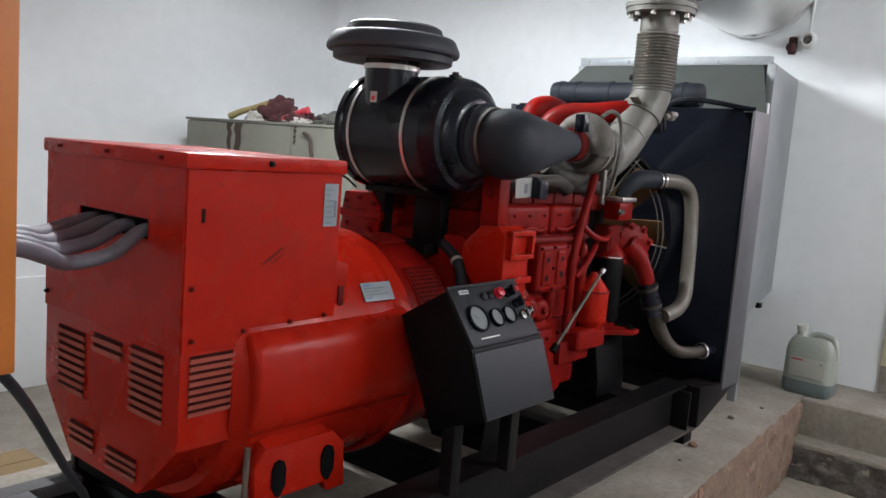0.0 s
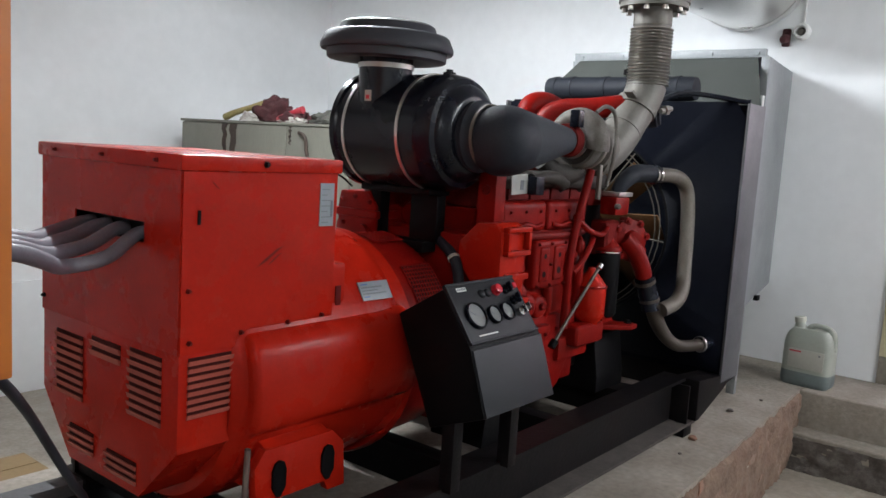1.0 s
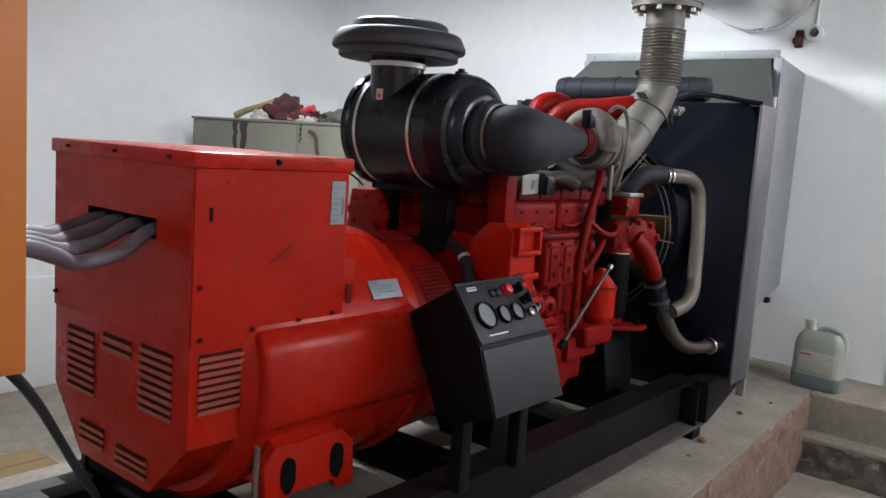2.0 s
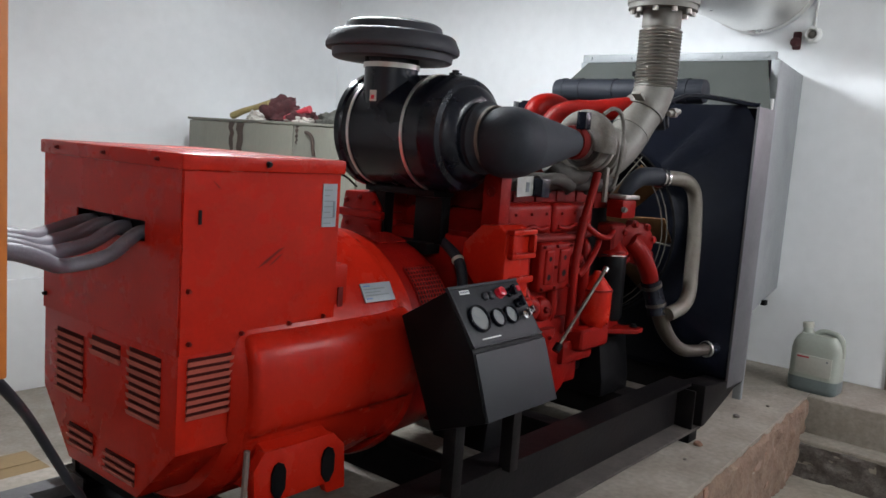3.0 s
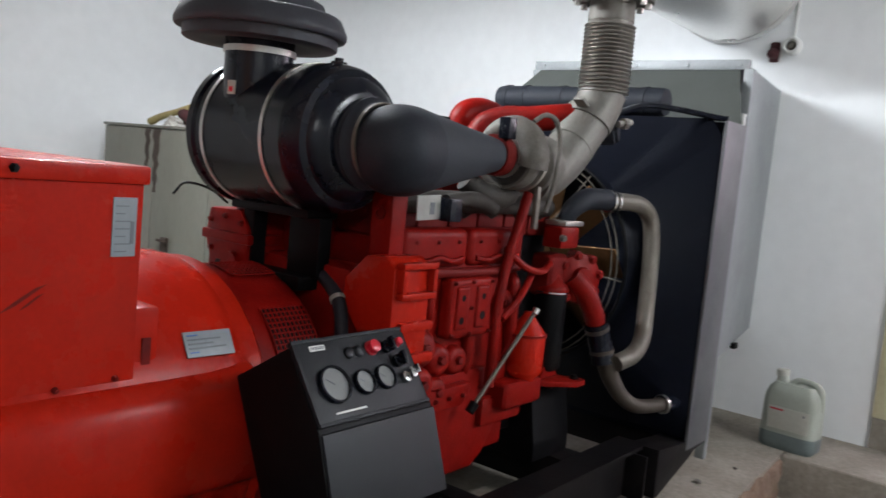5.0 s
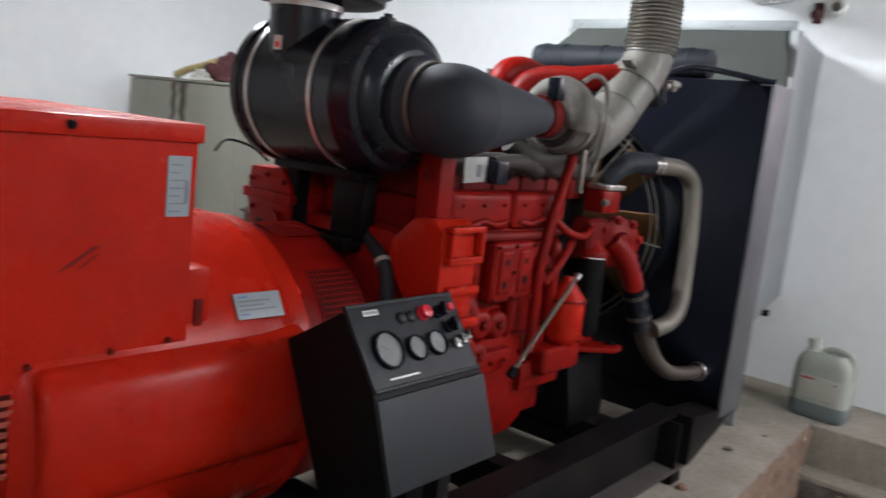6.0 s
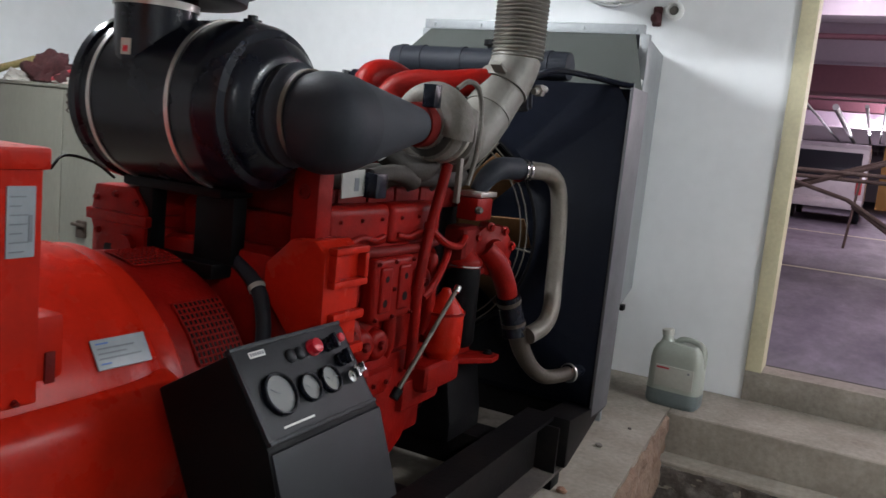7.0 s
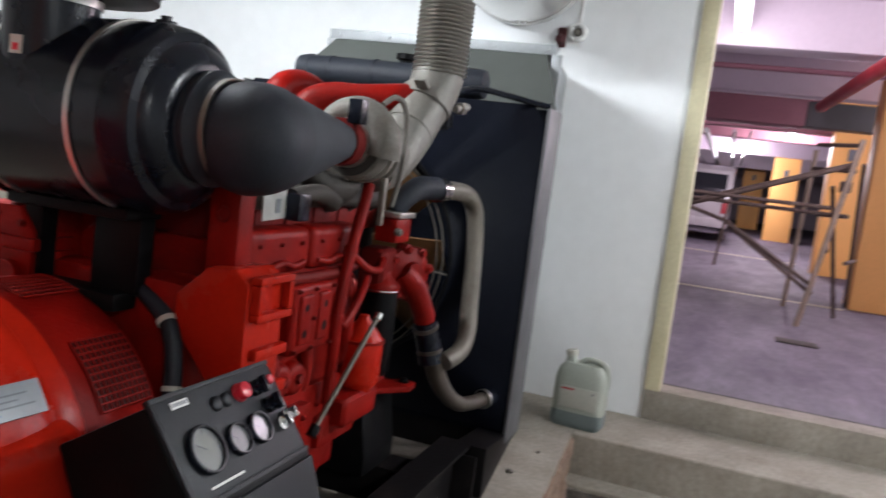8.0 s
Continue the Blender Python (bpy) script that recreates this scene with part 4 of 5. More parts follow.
rod(b, (2.20, 1.97, 1.02), (2.42, 1.97, 1.02), 0.05, seg=20)
rear = part("oil_cooler", b, ENG_RED, gen)
for y, z in ((1.875, 0.875), (1.965, 0.845), (2.02, 0.93), (1.885, 1.015), (1.96, 1.03), (2.03, 1.015)):
    bolt(rear, (2.083, y, z), (-1, 0, 0), 0.010, DARK_RED)
b = B()
lathe(b, (2.30, 1.79, 0.98), (-1, 0, 0), [(0, 0.085), (0.05, 0.09), (0.075, 0.082), (0.08, 0.05), (0.095, 0.04)], 32)
part("pulley_cover", b, ENG_RED, gen)
b = B()
rod(b, (2.12, 1.93, 1.050), (2.12, 1.93, 1.066), 0.02, seg=12)
part("sender", b, CARD, rear, "small pale sender cap")

# ---- air cleaner ----
AX, AZ = 2.125, 1.278
b = B()
lathe(b, (AX, 0, AZ), (0, -1, 0), [(-1.955, 0.10), (-1.955, 0.190), (-1.947, 0.204), (-1.925, 0.204), (-1.918, 0.197), (-1.57, 0.197), (-1.562, 0.199), (-1.552, 0.196), (-1.52, 0.190), (-1.505, 0.182), (-1.498, 0.165), (-1.485, 0.160), (-1.478, 0.150), (-1.465, 0.135), (-1.46, 0.12)], 64)
acl = part("air_cleaner", b, BLACK_PLASTIC, gen, "large black plastic air cleaner drum")
for y in (1.885, 1.635):
    b = B()
    lathe(b, (AX, 0, AZ), (0, -1, 0), [(-y - 0.006, 0.1975), (-y - 0.006, 0.2005), (-y + 0.006, 0.2005), (-y + 0.006, 0.1975)], 64, closed=True)
    band = part("steel_band", b, STEEL, acl, "bright steel strap band")
b = B()
lathe(b, (AX + 0.02, 1.60, AZ + 0.194), (0, 0, 1), [(0, 0.022), (0.012, 0.022), (0.014, 0.012), (0.022, 0.012)], 14)
part("plug", b, BLACK_PLASTIC, acl)
b = B()
lathe(b, (2.035, 1.795, 1.29), (0, 0, 1), [(0, 0.088), (0.10, 0.091), (0.235, 0.093)], 48)
part("inlet_neck", b, BLACK_PLASTIC, acl)
b = B()
lathe(b, (2.035, 1.795, 1.485), (0, 0, 1), [(0, 0.0935), (0, 0.097), (0.016, 0.097), (0.016, 0.0935)], 48, closed=True)
part("neck_clamp", b, STEEL, acl)
b = B()
box(b, -0.002, 0.002, -0.013, 0.013, -0.018, 0.018)
bmesh.ops.transform(b, verts=b.verts, matrix=pose(1.9425, 1.785, 1.388, 0, 0, 8))
tag2 = part("sticker", b, CAN_LABEL, acl, "small red and white sticker")
b = B()
box(b, -0.0026, -0.0018, -0.007, 0.007, -0.012, 0.002)
bmesh.ops.transform(b, verts=b.verts, matrix=pose(1.9425, 1.785, 1.388, 0, 0, 8))
part("print_bar", b, RED_CAP, tag2)
b = B()
lathe(b, (2.035, 1.795, 0), (0, 0, 1), [(1.525, 0.09), (1.512, 0.14), (1.512, 0.200), (1.516, 0.206), (1.542, 0.208), (1.542, 0.226), (1.548, 0.230), (1.560, 0.230), (1.594, 0.214), (1.600, 0.206), (1.606, 0.172), (1.630, 0.163), (1.638, 0.150), (1.642, 0.0)], 72, cap=False)
cap = part("rain_cap", b, FADED_BLACK, acl, "dark grey ribbed plastic rain cap")
# outlet spigot, ribbed sleeve, elbow cone
b = B()
lathe(b, (2.135, 0, 1.272), (0, -1, 0), [(-1.50, 0.128), (-1.486, 0.132), (-1.474, 0.131), (-1.466, 0.119), (-1.455, 0.116), (-1.447, 0.120), (-1.437, 0.120), (-1.430, 0.110), (-1.420, 0.106), (-1.40, 0.104)], 48)
part("outlet_sleeve", b, RUBBER, acl, "ribbed black rubber outlet sleeve")
b = B()
lathe(b, (2.135, 0, 1.272), (0, -1, 0), [(-1.411, 0.100), (-1.411, 0.1075), (-1.400, 0.1075), (-1.400, 0.100)], 48, closed=True)
oc = part("outlet_clamp", b, PIPE_STEEL, acl, "dull steel band clamp")
b = B()
rod(b, (2.135, 1.43, 1.272), (2.135, 1.365, 1.268), 0.099, 0.100, 40)
lathe(b, (2.125, 1.357, 1.2612), (0.53, 0.069, 0.0228), [(-0.088, 0.02), (-0.083, 0.05), (-0.068, 0.078), (-0.045, 0.099), (-0.018, 0.111), (0.0, 0.115), (0.04, 0.1165), (0.075, 0.1145), (0.09, 0.10)], 48)
ielb = part("intake_elbow", b, RUBBER, gen, "matt black rubber intake elbow")
b = B()
lathe(b, (2.125, 1.357, 1.2612), (0.53, 0.069, 0.0228), [(0.072, 0.10), (0.076, 0.1135), (0.084, 0.1125), (0.535, 0.050)], 48)
part("cone", b, DUSTY_CONE, ielb, "dust-greyed rubber cone")
# stand of the air cleaner
b = B()
box(b, 2.075, 2.19, 1.60, 1.93, 1.060, 1.086, 0.008)
stand = part("air_cleaner_stand", b, BLACK, gen, "black steel stand")
for x, y, w in ((2.12, 1.87, 0.026), (2.15, 1.665, 0.062)):
    b = B()
    box(b, x - 0.025, x + 0.025, y - w, y + w, 0.895, 1.062, 0.006)
    part("leg", b, BLACK, stand)
b = B()
box(b, 2.08, 2.26, 1.62, 2.0, 0.86, 0.90, 0.01)
part("base", b, BLACK, stand)
# black corrugated loom
b = B()
hose(b, [(2.16, 1.72, 0.925), (2.16, 1.64, 0.915), (2.150, 1.57, 0.885), (2.140, 1.520, 0.845), (2.132, 1.495, 0.79), (2.118, 1.480, 0.72), (2.085, 1.47, 0.62)], 0.019, 14, 6)
loom = part("cable_loom", b, RUBBER, gen, "black corrugated cable loom")
for p, q in (((2.143, 1.532, 0.857), (2.140, 1.524, 0.849)), ((2.118, 1.481, 0.722), (2.115, 1.479, 0.712))):
    b = B()
    rod(b, p, q, 0.0215, seg=16)
    part("loom_tie", b, CAN_LABEL, loom)
b = B()
hose(b, [(1.98, 2.08, 1.08), (2.02, 2.08, 1.115), (2.10, 2.07, 1.10), (2.16, 2.06, 1.06)], 0.004, 8, 5)
part("loom_wire", b, BLACK, gen)

# ---- radiator with fan shroud ----
b = B()
box(b, 3.80, 3.96, 1.135, 2.48, 0.21, 1.515, 0.006)
rad = part("radiator_core", b, SHROUD, gen)
for s, y0, y1 in ((0, 1.122, 1.135), (1, 2.48, 2.493)):
    b = B()
    box(b, 3.77, 3.99, y0, y1, 0.19, 1.52, 0.003)
    part("side_frame", b, SIDE_GREY, rad, "grey steel side frame")
# sloping shroud from the frame to the ring
b = B()
N = 64
CZ = 0.90
outer, inner, lip = [], [], []
for k in range(N):
    a = k * math.tau / N
    c, s = math.cos(a), math.sin(a)
    m = max(abs(c) / 0.672, abs(s) / (0.625 if s > 0 else 0.66))
    outer.append(b.verts.new((3.772, CY + c / m, CZ + s / m)))
    inner.append(b.verts.new((3.60, CY + 0.45 * c, CZ + 0.45 * s)))
    lip.append(b.verts.new((3.55, CY + 0.435 * c, CZ + 0.435 * s)))
back = [b.verts.new((3.60, v.co.y * 0 + CY + (v.co.y - CY) * 0.97, CZ + (v.co.z - CZ) * 0.97)) for v in lip]
for ring_a, ring_b in ((outer, inner), (inner, lip), (lip, back)):
    for k in range(N):
        b.faces.new((ring_a[k], ring_a[(k + 1) % N], ring_b[(k + 1) % N], ring_b[k]))
part("fan_shroud", b, SHROUD, rad, "blue-black sheet metal fan shroud", 50)
b = B()
hose(b, [(3.552, CY + 0.437 * math.cos(k * math.tau / 48), CZ + 0.437 * math.sin(k * math.tau / 48)) for k in range(49)], 0.008, 8, 1)
part("shroud_ring", b, BLACK, rad)
# fan with hub and guard wires
b = B()
rod(b, (3.40, CY, CZ), (3.56, CY, CZ), 0.11, seg=28)
fan = part("fan_hub", b, BRASS, gen)
for k in range(9):
    a = k * math.tau / 9 + 0.3
    b = B()
    box(b, -0.004, 0.004, 0.09, 0.405, -0.075, 0.075, 0.003)
    bmesh.ops.transform(b, verts=b.verts, matrix=Matrix.Translation((3.56, CY, CZ)) @ Matrix.Rotation(a, 4, "X") @ Matrix.Rotation(radians(38), 4, "Y"))
    part("blade", b, BRASS, fan, "dusty brown fan blade")
b = B()
for r in (0.40, 0.425):
    hose(b, [(3.50, CY + r * math.cos(k * math.tau / 40), CZ + r * math.sin(k * math.tau / 40)) for k in range(41)], 0.003, 5, 1)
for k in range(6):
    a = k * math.tau / 6 + 0.1
    rod(b, (3.50, CY + 0.16 * math.cos(a), CZ + 0.16 * math.sin(a)), (3.52, CY + 0.44 * math.cos(a), CZ + 0.44 * math.sin(a)), 0.004, seg=5)
part("fan_guard", b, GUARD_WIRE, fan, "thin wire fan guard")
# header tank with ribs
b = B()
lathe(b, (3.85, 1.41, 1.592), (0, 1, 0), [(0, 0.03), (0.01, 0.055), (0.03, 0.06), (0.83, 0.06), (0.85, 0.055), (0.86, 0.03)], 28)
tank = part("header_tank", b, RUBBER, rad, "black cylindrical header tank")
for y in (1.50, 1.70, 1.90, 2.10, 2.20):
    b = B()
    lathe(b, (3.85, y, 1.592), (0, 1, 0), [(0, 0.0595), (0.0, 0.064), (0.02, 0.064), (0.02, 0.0595)], 28, closed=True)
    part("rib", b, RUBBER, tank)
b = B()
lathe(b, (3.87, 1.78, 1.648), (0, 0, 1), [(0, 0.03), (0.015, 0.03), (0.018, 0.045), (0.04, 0.045), (0.042, 0.03)], 20)
part("filler_cap", b, BLACK, tank)
b = B()
hose(b, [(3.30, 1.43, 1.47), (3.40, 1.40, 1.50), (3.55, 1.36, 1.545), (3.70, 1.28, 1.545), (3.77, 1.18, 1.53), (3.78, 1.125, 1.525)], 0.012, 10, 5)
part("vent_hose", b, BLACK_PLASTIC, rad)
b = B()
lathe(b, (3.31, 1.42, 1.42), (0.3, -0.9, 0.1), [(0, 0.05), (0.05, 0.05), (0.055, 0.042), (0.065, 0.04)], 24)
part("breather_cap", b, RUBBER, gen, "dark round breather cap")

# ---- steel skid ----
for s in (1, -1):
    yy = lambda y: CY + s * (y - CY)
    b = B()
    prism(b, [(yy(1.222), 0.045), (yy(1.31), 0.045), (yy(1.31), 0.06), (yy(1.235), 0.068), (yy(1.235), 0.23), (yy(1.31), 0.236), (yy(1.31), 0.25), (yy(1.19), 0.25), (yy(1.19), 0.236), (yy(1.222), 0.23)], "x", 1.24, 3.53)
    rail = part("rail", b, FRAME, gen)
    b = B()
    prism(b, [(yy(1.140), 0.045), (yy(1.221), 0.045), (yy(1.221), 0.064), (yy(1.140), 0.057)], "x", 1.24, 3.53)
    part("lower_flange", b, DUST_BLACK, rail, "dust-covered lower flange")
    for x in (1.30, 1.9, 3.45):
        b = B()
        box(b, x - 0.045, x + 0.045, min(yy(1.14), yy(1.30)), max(yy(1.14), yy(1.30)), 0.0, 0.045, 0.004)
        part("pad", b, BLACK, rail)
    for x in (1.28, 3.43):
        b = B()
        box(b, x - 0.006, x + 0.006, min(yy(1.14), yy(1.23)), max(yy(1.14), yy(1.23)), 0.06, 0.236, 0.002)
        part("stiffener", b, FRAME, rail)
    b = B()
    prism(b, [(3.50, 0.06), (3.53, 0.060), (3.82, 0.150), (3.87, 0.172), (3.99, 0.182), (3.99, 0.205), (3.50, 0.25)], "y", min(yy(1.125), yy(1.25)), max(yy(1.125), yy(1.25)), 0.004)
    part("radiator_bracket", b, FRAME, gen)
for x0, x1 in ((1.25, 1.31), (1.98, 2.06), (2.62, 2.70), (3.22, 3.36), (3.88, 3.97)):
    b = B()
    box(b, x0, x1, 1.24, 2.38, 0.07, 0.20, 0.004)
    part("cross_beam", b, FRAME, gen)
b = B()
prism(b, [(1.43, 0.20), (1.43, 0.27), (1.46, 0.455), (1.62, 0.475), (1.62, 0.20)], "x", 3.09, 3.34, 0.012)
mnt = part("engine_mount", b, BLACK, gen, "black welded engine mount")
# pale strip painted where bright floor shows through a gap by the mount
b = B()
box(b, 2.97, 3.10, 1.435, 1.465, 0.445, 0.457, 0.002)
part("gap_light_strip", b, LABEL_GREY, mnt, "pale strip standing in for bright floor seen through a gap")
b = B()
prism(b, [(2.06, 0.25), (2.24, 0.25), (2.22, 0.40), (2.08, 0.40)], "y", 1.30, 1.52, 0.006)
part("engine_mount", b, BLACK, gen, "black welded engine mount")
b = B()
rod(b, (1.20, 1.425, 0.25), (1.20, 1.415, 0.44), 0.008, seg=8)
part("earth_rod", b, SCAFFOLD, gen)
# low end frame of flat bar lying on the plinth
for x0, x1, y0, y1 in ((0.90, 1.24, 2.325, 2.40), (0.90, 1.24, 1.225, 1.30), (0.985, 1.065, 1.30, 2.325)):
    b = B()
    box(b, x0, x1, y0, y1, 0.0, 0.058, 0.004)
    part("end_bar", b, DUST_GREY, gen, "dusty grey flat end bar")
# black sheet hides the lit plinth, giving the frame opening its shade
b = B()
box(b, 1.066, 1.50, 1.302, 2.323, 0.0, 0.016, 0.003)
part("opening_shade_sheet", b, BLACK, gen, "black sheet painted as shade in the end frame opening")
# ---- radiator duct ----
duct = thing("air_duct", (4.8, CY, 0.0), "grey sheet metal radiator duct running into the wall", "duct")
b = B()
N = 12
vs = {}
for nm, x, y0, y1, z0, z1 in (("a", 4.36, 1.283, 2.375, 0.42, 1.832), ("b", 5.38, 1.41, 2.25, 0.51, 1.828)):
    vs[nm] = [b.verts.new(p) for p in ((x, y0, z0), (x, y1, z0), (x, y1, z1), (x, y0, z1))]
for k in range(4):
    b.faces.new((vs["a"][k], vs["a"][(k + 1) % 4], vs["b"][(k + 1) % 4], vs["b"][k]))
bmesh.ops.solidify(b, geom=b.faces[:], thickness=0.004)
part("sheet", b, ZINC, duct)
for nm, x0, x1, y0, y1, z0, z1 in (("top", 4.325, 4.36, 1.262, 2.395, 1.800, 1.846), ("near", 4.30, 4.335, 1.228, 1.272, 0.0, 1.800), ("far", 4.325, 4.36, 2.36, 2.405, 0.0, 1.800), ("low", 4.325, 4.36, 1.300, 2.36, 0.33, 0.375)):
    b = B()
    box(b, x0, x1, y0, y1, z0, z1, 0.003)
    part("flange_leg" if nm in ("near", "far") else "flange_bar", b, ZINC, duct, "galvanised angle flange")
for y in (1.30, 1.55, 1.81, 2.08, 2.34):
    b = B()
    lathe(b, (4.325, y, 1.823), (-1, 0, 0), [(0, 0.010), (0.007, 0.009)], 8)
    part("rivet", b, ZINC, duct)
# sagging canvas joint between radiator and flange
b = B()
NX, NP = 8, 40
grid = []
for i in range(NX + 1):
    t = i / NX
    x = 3.985 + (4.33 - 3.985) * t
    y0, y1, z0, z1 = 1.14 + (1.30 - 1.14) * t, 2.475 + (2.36 - 2.475) * t, 0.22 + 0.15 * t, 1.50 + 0.30 * t
    row = []
    for k in range(NP):
        s = 4 * k / NP
        e, f = int(s), s - int(s)
        p = ((y0 + (y1 - y0) * f, z1), (y1, z1 + (z0 - z1) * f), (y1 + (y0 - y1) * f, z0), (y0, z0 + (z1 - z0) * f))[e]
        sag = 0.05 * math.sin(math.pi * t) * (0.5 + noise.noise(Vector((p[0] * 3, p[1] * 3, 1.7)))) * (1 if 0.03 < f < 0.97 else 0.2)
        cy, cz = (y0 + y1) / 2, (z0 + z1) / 2
        d = Vector((p[0] - cy, p[1] - cz)).normalized()
        row.append(b.verts.new((x, p[0] - d.x * sag * (1 if e in (1, 3) else 0), p[1] - d.y * sag * (1 if e in (0, 2) else 0))))
    grid.append(row)
for r0, r1 in zip(grid, grid[1:]):
    for k in range(NP):
        b.faces.new((r0[k], r0[(k + 1) % NP], r1[(k + 1) % NP], r1[k]))
part("canvas_joint", b, CANVAS, duct, "slack grey canvas joint")
b = B()
box(b, 4.275, 4.325, 1.235, 1.254, 1.515, 1.60, 0.003)
box(b, 4.30, 4.32, 1.232, 1.254, 1.47, 1.52, 0.002)
part("latch", b, WHITE_PLATE, duct, "small white latch plate")
b = B()
box(b, 4.82, 4.87, 1.318, 1.345, 0.445, 0.475, 0.004)
part("drain_stub", b, BLACK, duct)

# ---- exhaust silencer with clad shell ----
sil = thing("exhaust_silencer", (4.5, 1.70, 2.46), "silver clad exhaust silencer hung under the ceiling", "silencer")
b = B()
lathe(b, (3.70, 1.70, 2.46), (1, 0, 0), [(0, 0.18), (0.10, 0.30), (0.22, 0.36), (0.30, 0.37), (1.56, 0.37)], 72)
part("shell", b, CLADDING, sil, "bright aluminium cladding")
for x in (4.10, 5.17):
    b = B()
    lathe(b, (x, 1.70, 2.46), (1, 0, 0), [(0, 0.369), (0.004, 0.378), (0.028, 0.378), (0.032, 0.369)], 72)
    part("seam_band", b, CLADDING, sil)
for x in (4.2, 5.0):
    b = B()
    box(b, x - 0.015, x + 0.015, 1.69, 1.71, 2.82, 3.1)
    part("hanger", b, STEEL, sil)
b = B()
hose(b, [(3.225, 1.385, 2.13), (3.225, 1.39, 2.30), (3.29, 1.47, 2.43), (3.45, 1.60, 2.46), (3.60, 1.68, 2.46), (3.76, 1.70, 2.46)], 0.09, 24, 5)
part("inlet_pipe", b, EXHAUST, sil)

# ---- wall fittings ----
alarm = thing("alarm_lamp", (WX, 1.455, 2.03), "small red alarm lamp on the white wall", "alarm")
b = B()
box(b, WX - 0.028, WX, 1.430, 1.480, 1.985, 2.095, 0.014, seg=3)
part("housing", b, RAG_RED, alarm)
b = B()
lathe(b, (WX - 0.028, 1.455, 2.03), (-1, 0, -0.2), [(0, 0.030), (0.03, 0.028), (0.05, 0.016), (0.053, 0.004)], 20)
part("lens", b, RAG_RED, alarm, "dark red lens")
holder = thing("lamp_holder", (WX, 1.365, 2.07), "white round lamp holder with a dark centre on the wall", "lamp holder")
b = B()
lathe(b, (WX, 1.365, 2.072), (-1, 0, 0), [(0, 0.050), (0.03, 0.050), (0.05, 0.045), (0.055, 0.038), (0.055, 0.032), (0.03, 0.031)], 28)
part("base", b, WHITE_PLATE, holder)
b = B()
lathe(b, (WX - 0.03, 1.365, 2.072), (-1, 0, 0), [(0, 0.025), (0.015, 0.02), (0.02, 0.008)], 20)
part("socket", b, CAST, holder)
b = B()
hose(b, [(WX - 0.006, 1.365, 2.11), (WX - 0.006, 1.36, 2.30), (WX - 0.006, 1.36, 3.1)], 0.008, 8, 2)
part("conduit", b, WHITE_PLATE, holder)

# ---- steel cabinet with clutter ----
CX = 3.50       # front of the cabinet
cab = thing("steel_cabinet", (3.72, 4.36, PIT), "tall grey-green steel cabinet with rust runs", "cabinet")
b = B()
box(b, CX + 0.022, 3.95, 3.45, 5.27, PIT, 1.312, 0.004)
part("body", b, CABINET, cab)
b = B()
box(b, CX - 0.008, 3.96, 3.44, 5.28, 1.312, 1.330, 0.004)
part("top", b, CABINET, cab, "dull steel top with a dark worn edge")
for y0, y1 in ((4.665, 5.265), (4.065, 4.655), (3.455, 4.055)):
    b = B()
    box(b, CX, CX + 0.020, y0, y1, PIT + 0.06, 1.308, 0.004)
    door = part("door", b, CABINET, cab)
    b = B()
    box(b, CX - 0.022, CX, y1 - 0.215, y1 - 0.155, 0.545, 0.635, 0.004)
    rod(b, (CX - 0.034, y1 - 0.14, 0.615), (CX - 0.030, y1 - 0.24, 0.612), 0.009, seg=10)
    part("handle", b, DARK_RUST, door, "dark worn handle")
for y, w, h in ((4.735, 0.055, 0.34), (4.635, 0.075, 0.40), (4.02, 0.02, 0.12)):
    b = B()
    left = [(y - w * (0.5 - 0.03 * k) + 0.012 * math.sin(k * 2.7 + 9 * y), 1.306 - h * k / 9) for k in range(10)]
    right = [(y + w * (0.5 - 0.035 * k) + 0.012 * math.cos(k * 2.2 + 5 * y), 1.306 - h * k / 9) for k in range(9, -1, -1)]
    prism(b, left + right, "x", CX - 0.004, CX - 0.0005)
    part("rust_run", b, DARK_RUST, cab, "dark oily rust run")
b = B()
hose(b, [(CX - 0.012, 3.92, 1.268), (CX - 0.020, 3.87, 1.255), (CX - 0.022, 3.84, 1.22), (CX - 0.020, 3.835, 1.16), (CX - 0.012, 3.83, 1.12)], 0.012, 8, 4)
part("hook", b, DARK_RUST, cab)


def rag(name, at, sx, sy, sz, material, seed, label):
    b = B()
    bmesh.ops.create_icosphere(b, subdivisions=4, radius=1)
    for v in b.verts:
        n = 1 + 0.45 * noise.noise(v.co * 1.7 + Vector((seed, 0, 0))) + 0.30 * noise.noise(v.co * 4 + Vector((0, seed, 0))) + 0.16 * noise.noise(v.co * 9 + Vector((0, seed, 0)))
        v.co = Vector((v.co.x * sx * n, v.co.y * sy * n, max(v.co.z, -0.15) * sz * n))
    bmesh.ops.translate(b, verts=b.verts, vec=Vector(at) - Vector((0, 0, min(v.co.z for v in b.verts))))
    return solid(name, b, material, at, label, "rag", "clutter on the cabinet", angle=60)


rag("oily_rag", (3.62, 4.34, 1.33), 0.09, 0.17, 0.13, RAG_RED, 3.0, "crumpled oily dark red rag on the steel cabinet")
rag("oily_rag", (3.60, 4.08, 1.33), 0.08, 0.11, 0.075, RAG_RED, 7.0, "small dark red cloth on the steel cabinet")
rag("oily_rag", (3.65, 3.78, 1.33), 0.10, 0.20, 0.075, RAG_DARK, 11.0, "crumpled grey-green oily cloth on the steel cabinet")
rag("oily_rag", (3.57, 4.52, 1.33), 0.07, 0.08, 0.05, RAG_PALE, 5.0, "flat pale stained cloth on the steel cabinet edge")
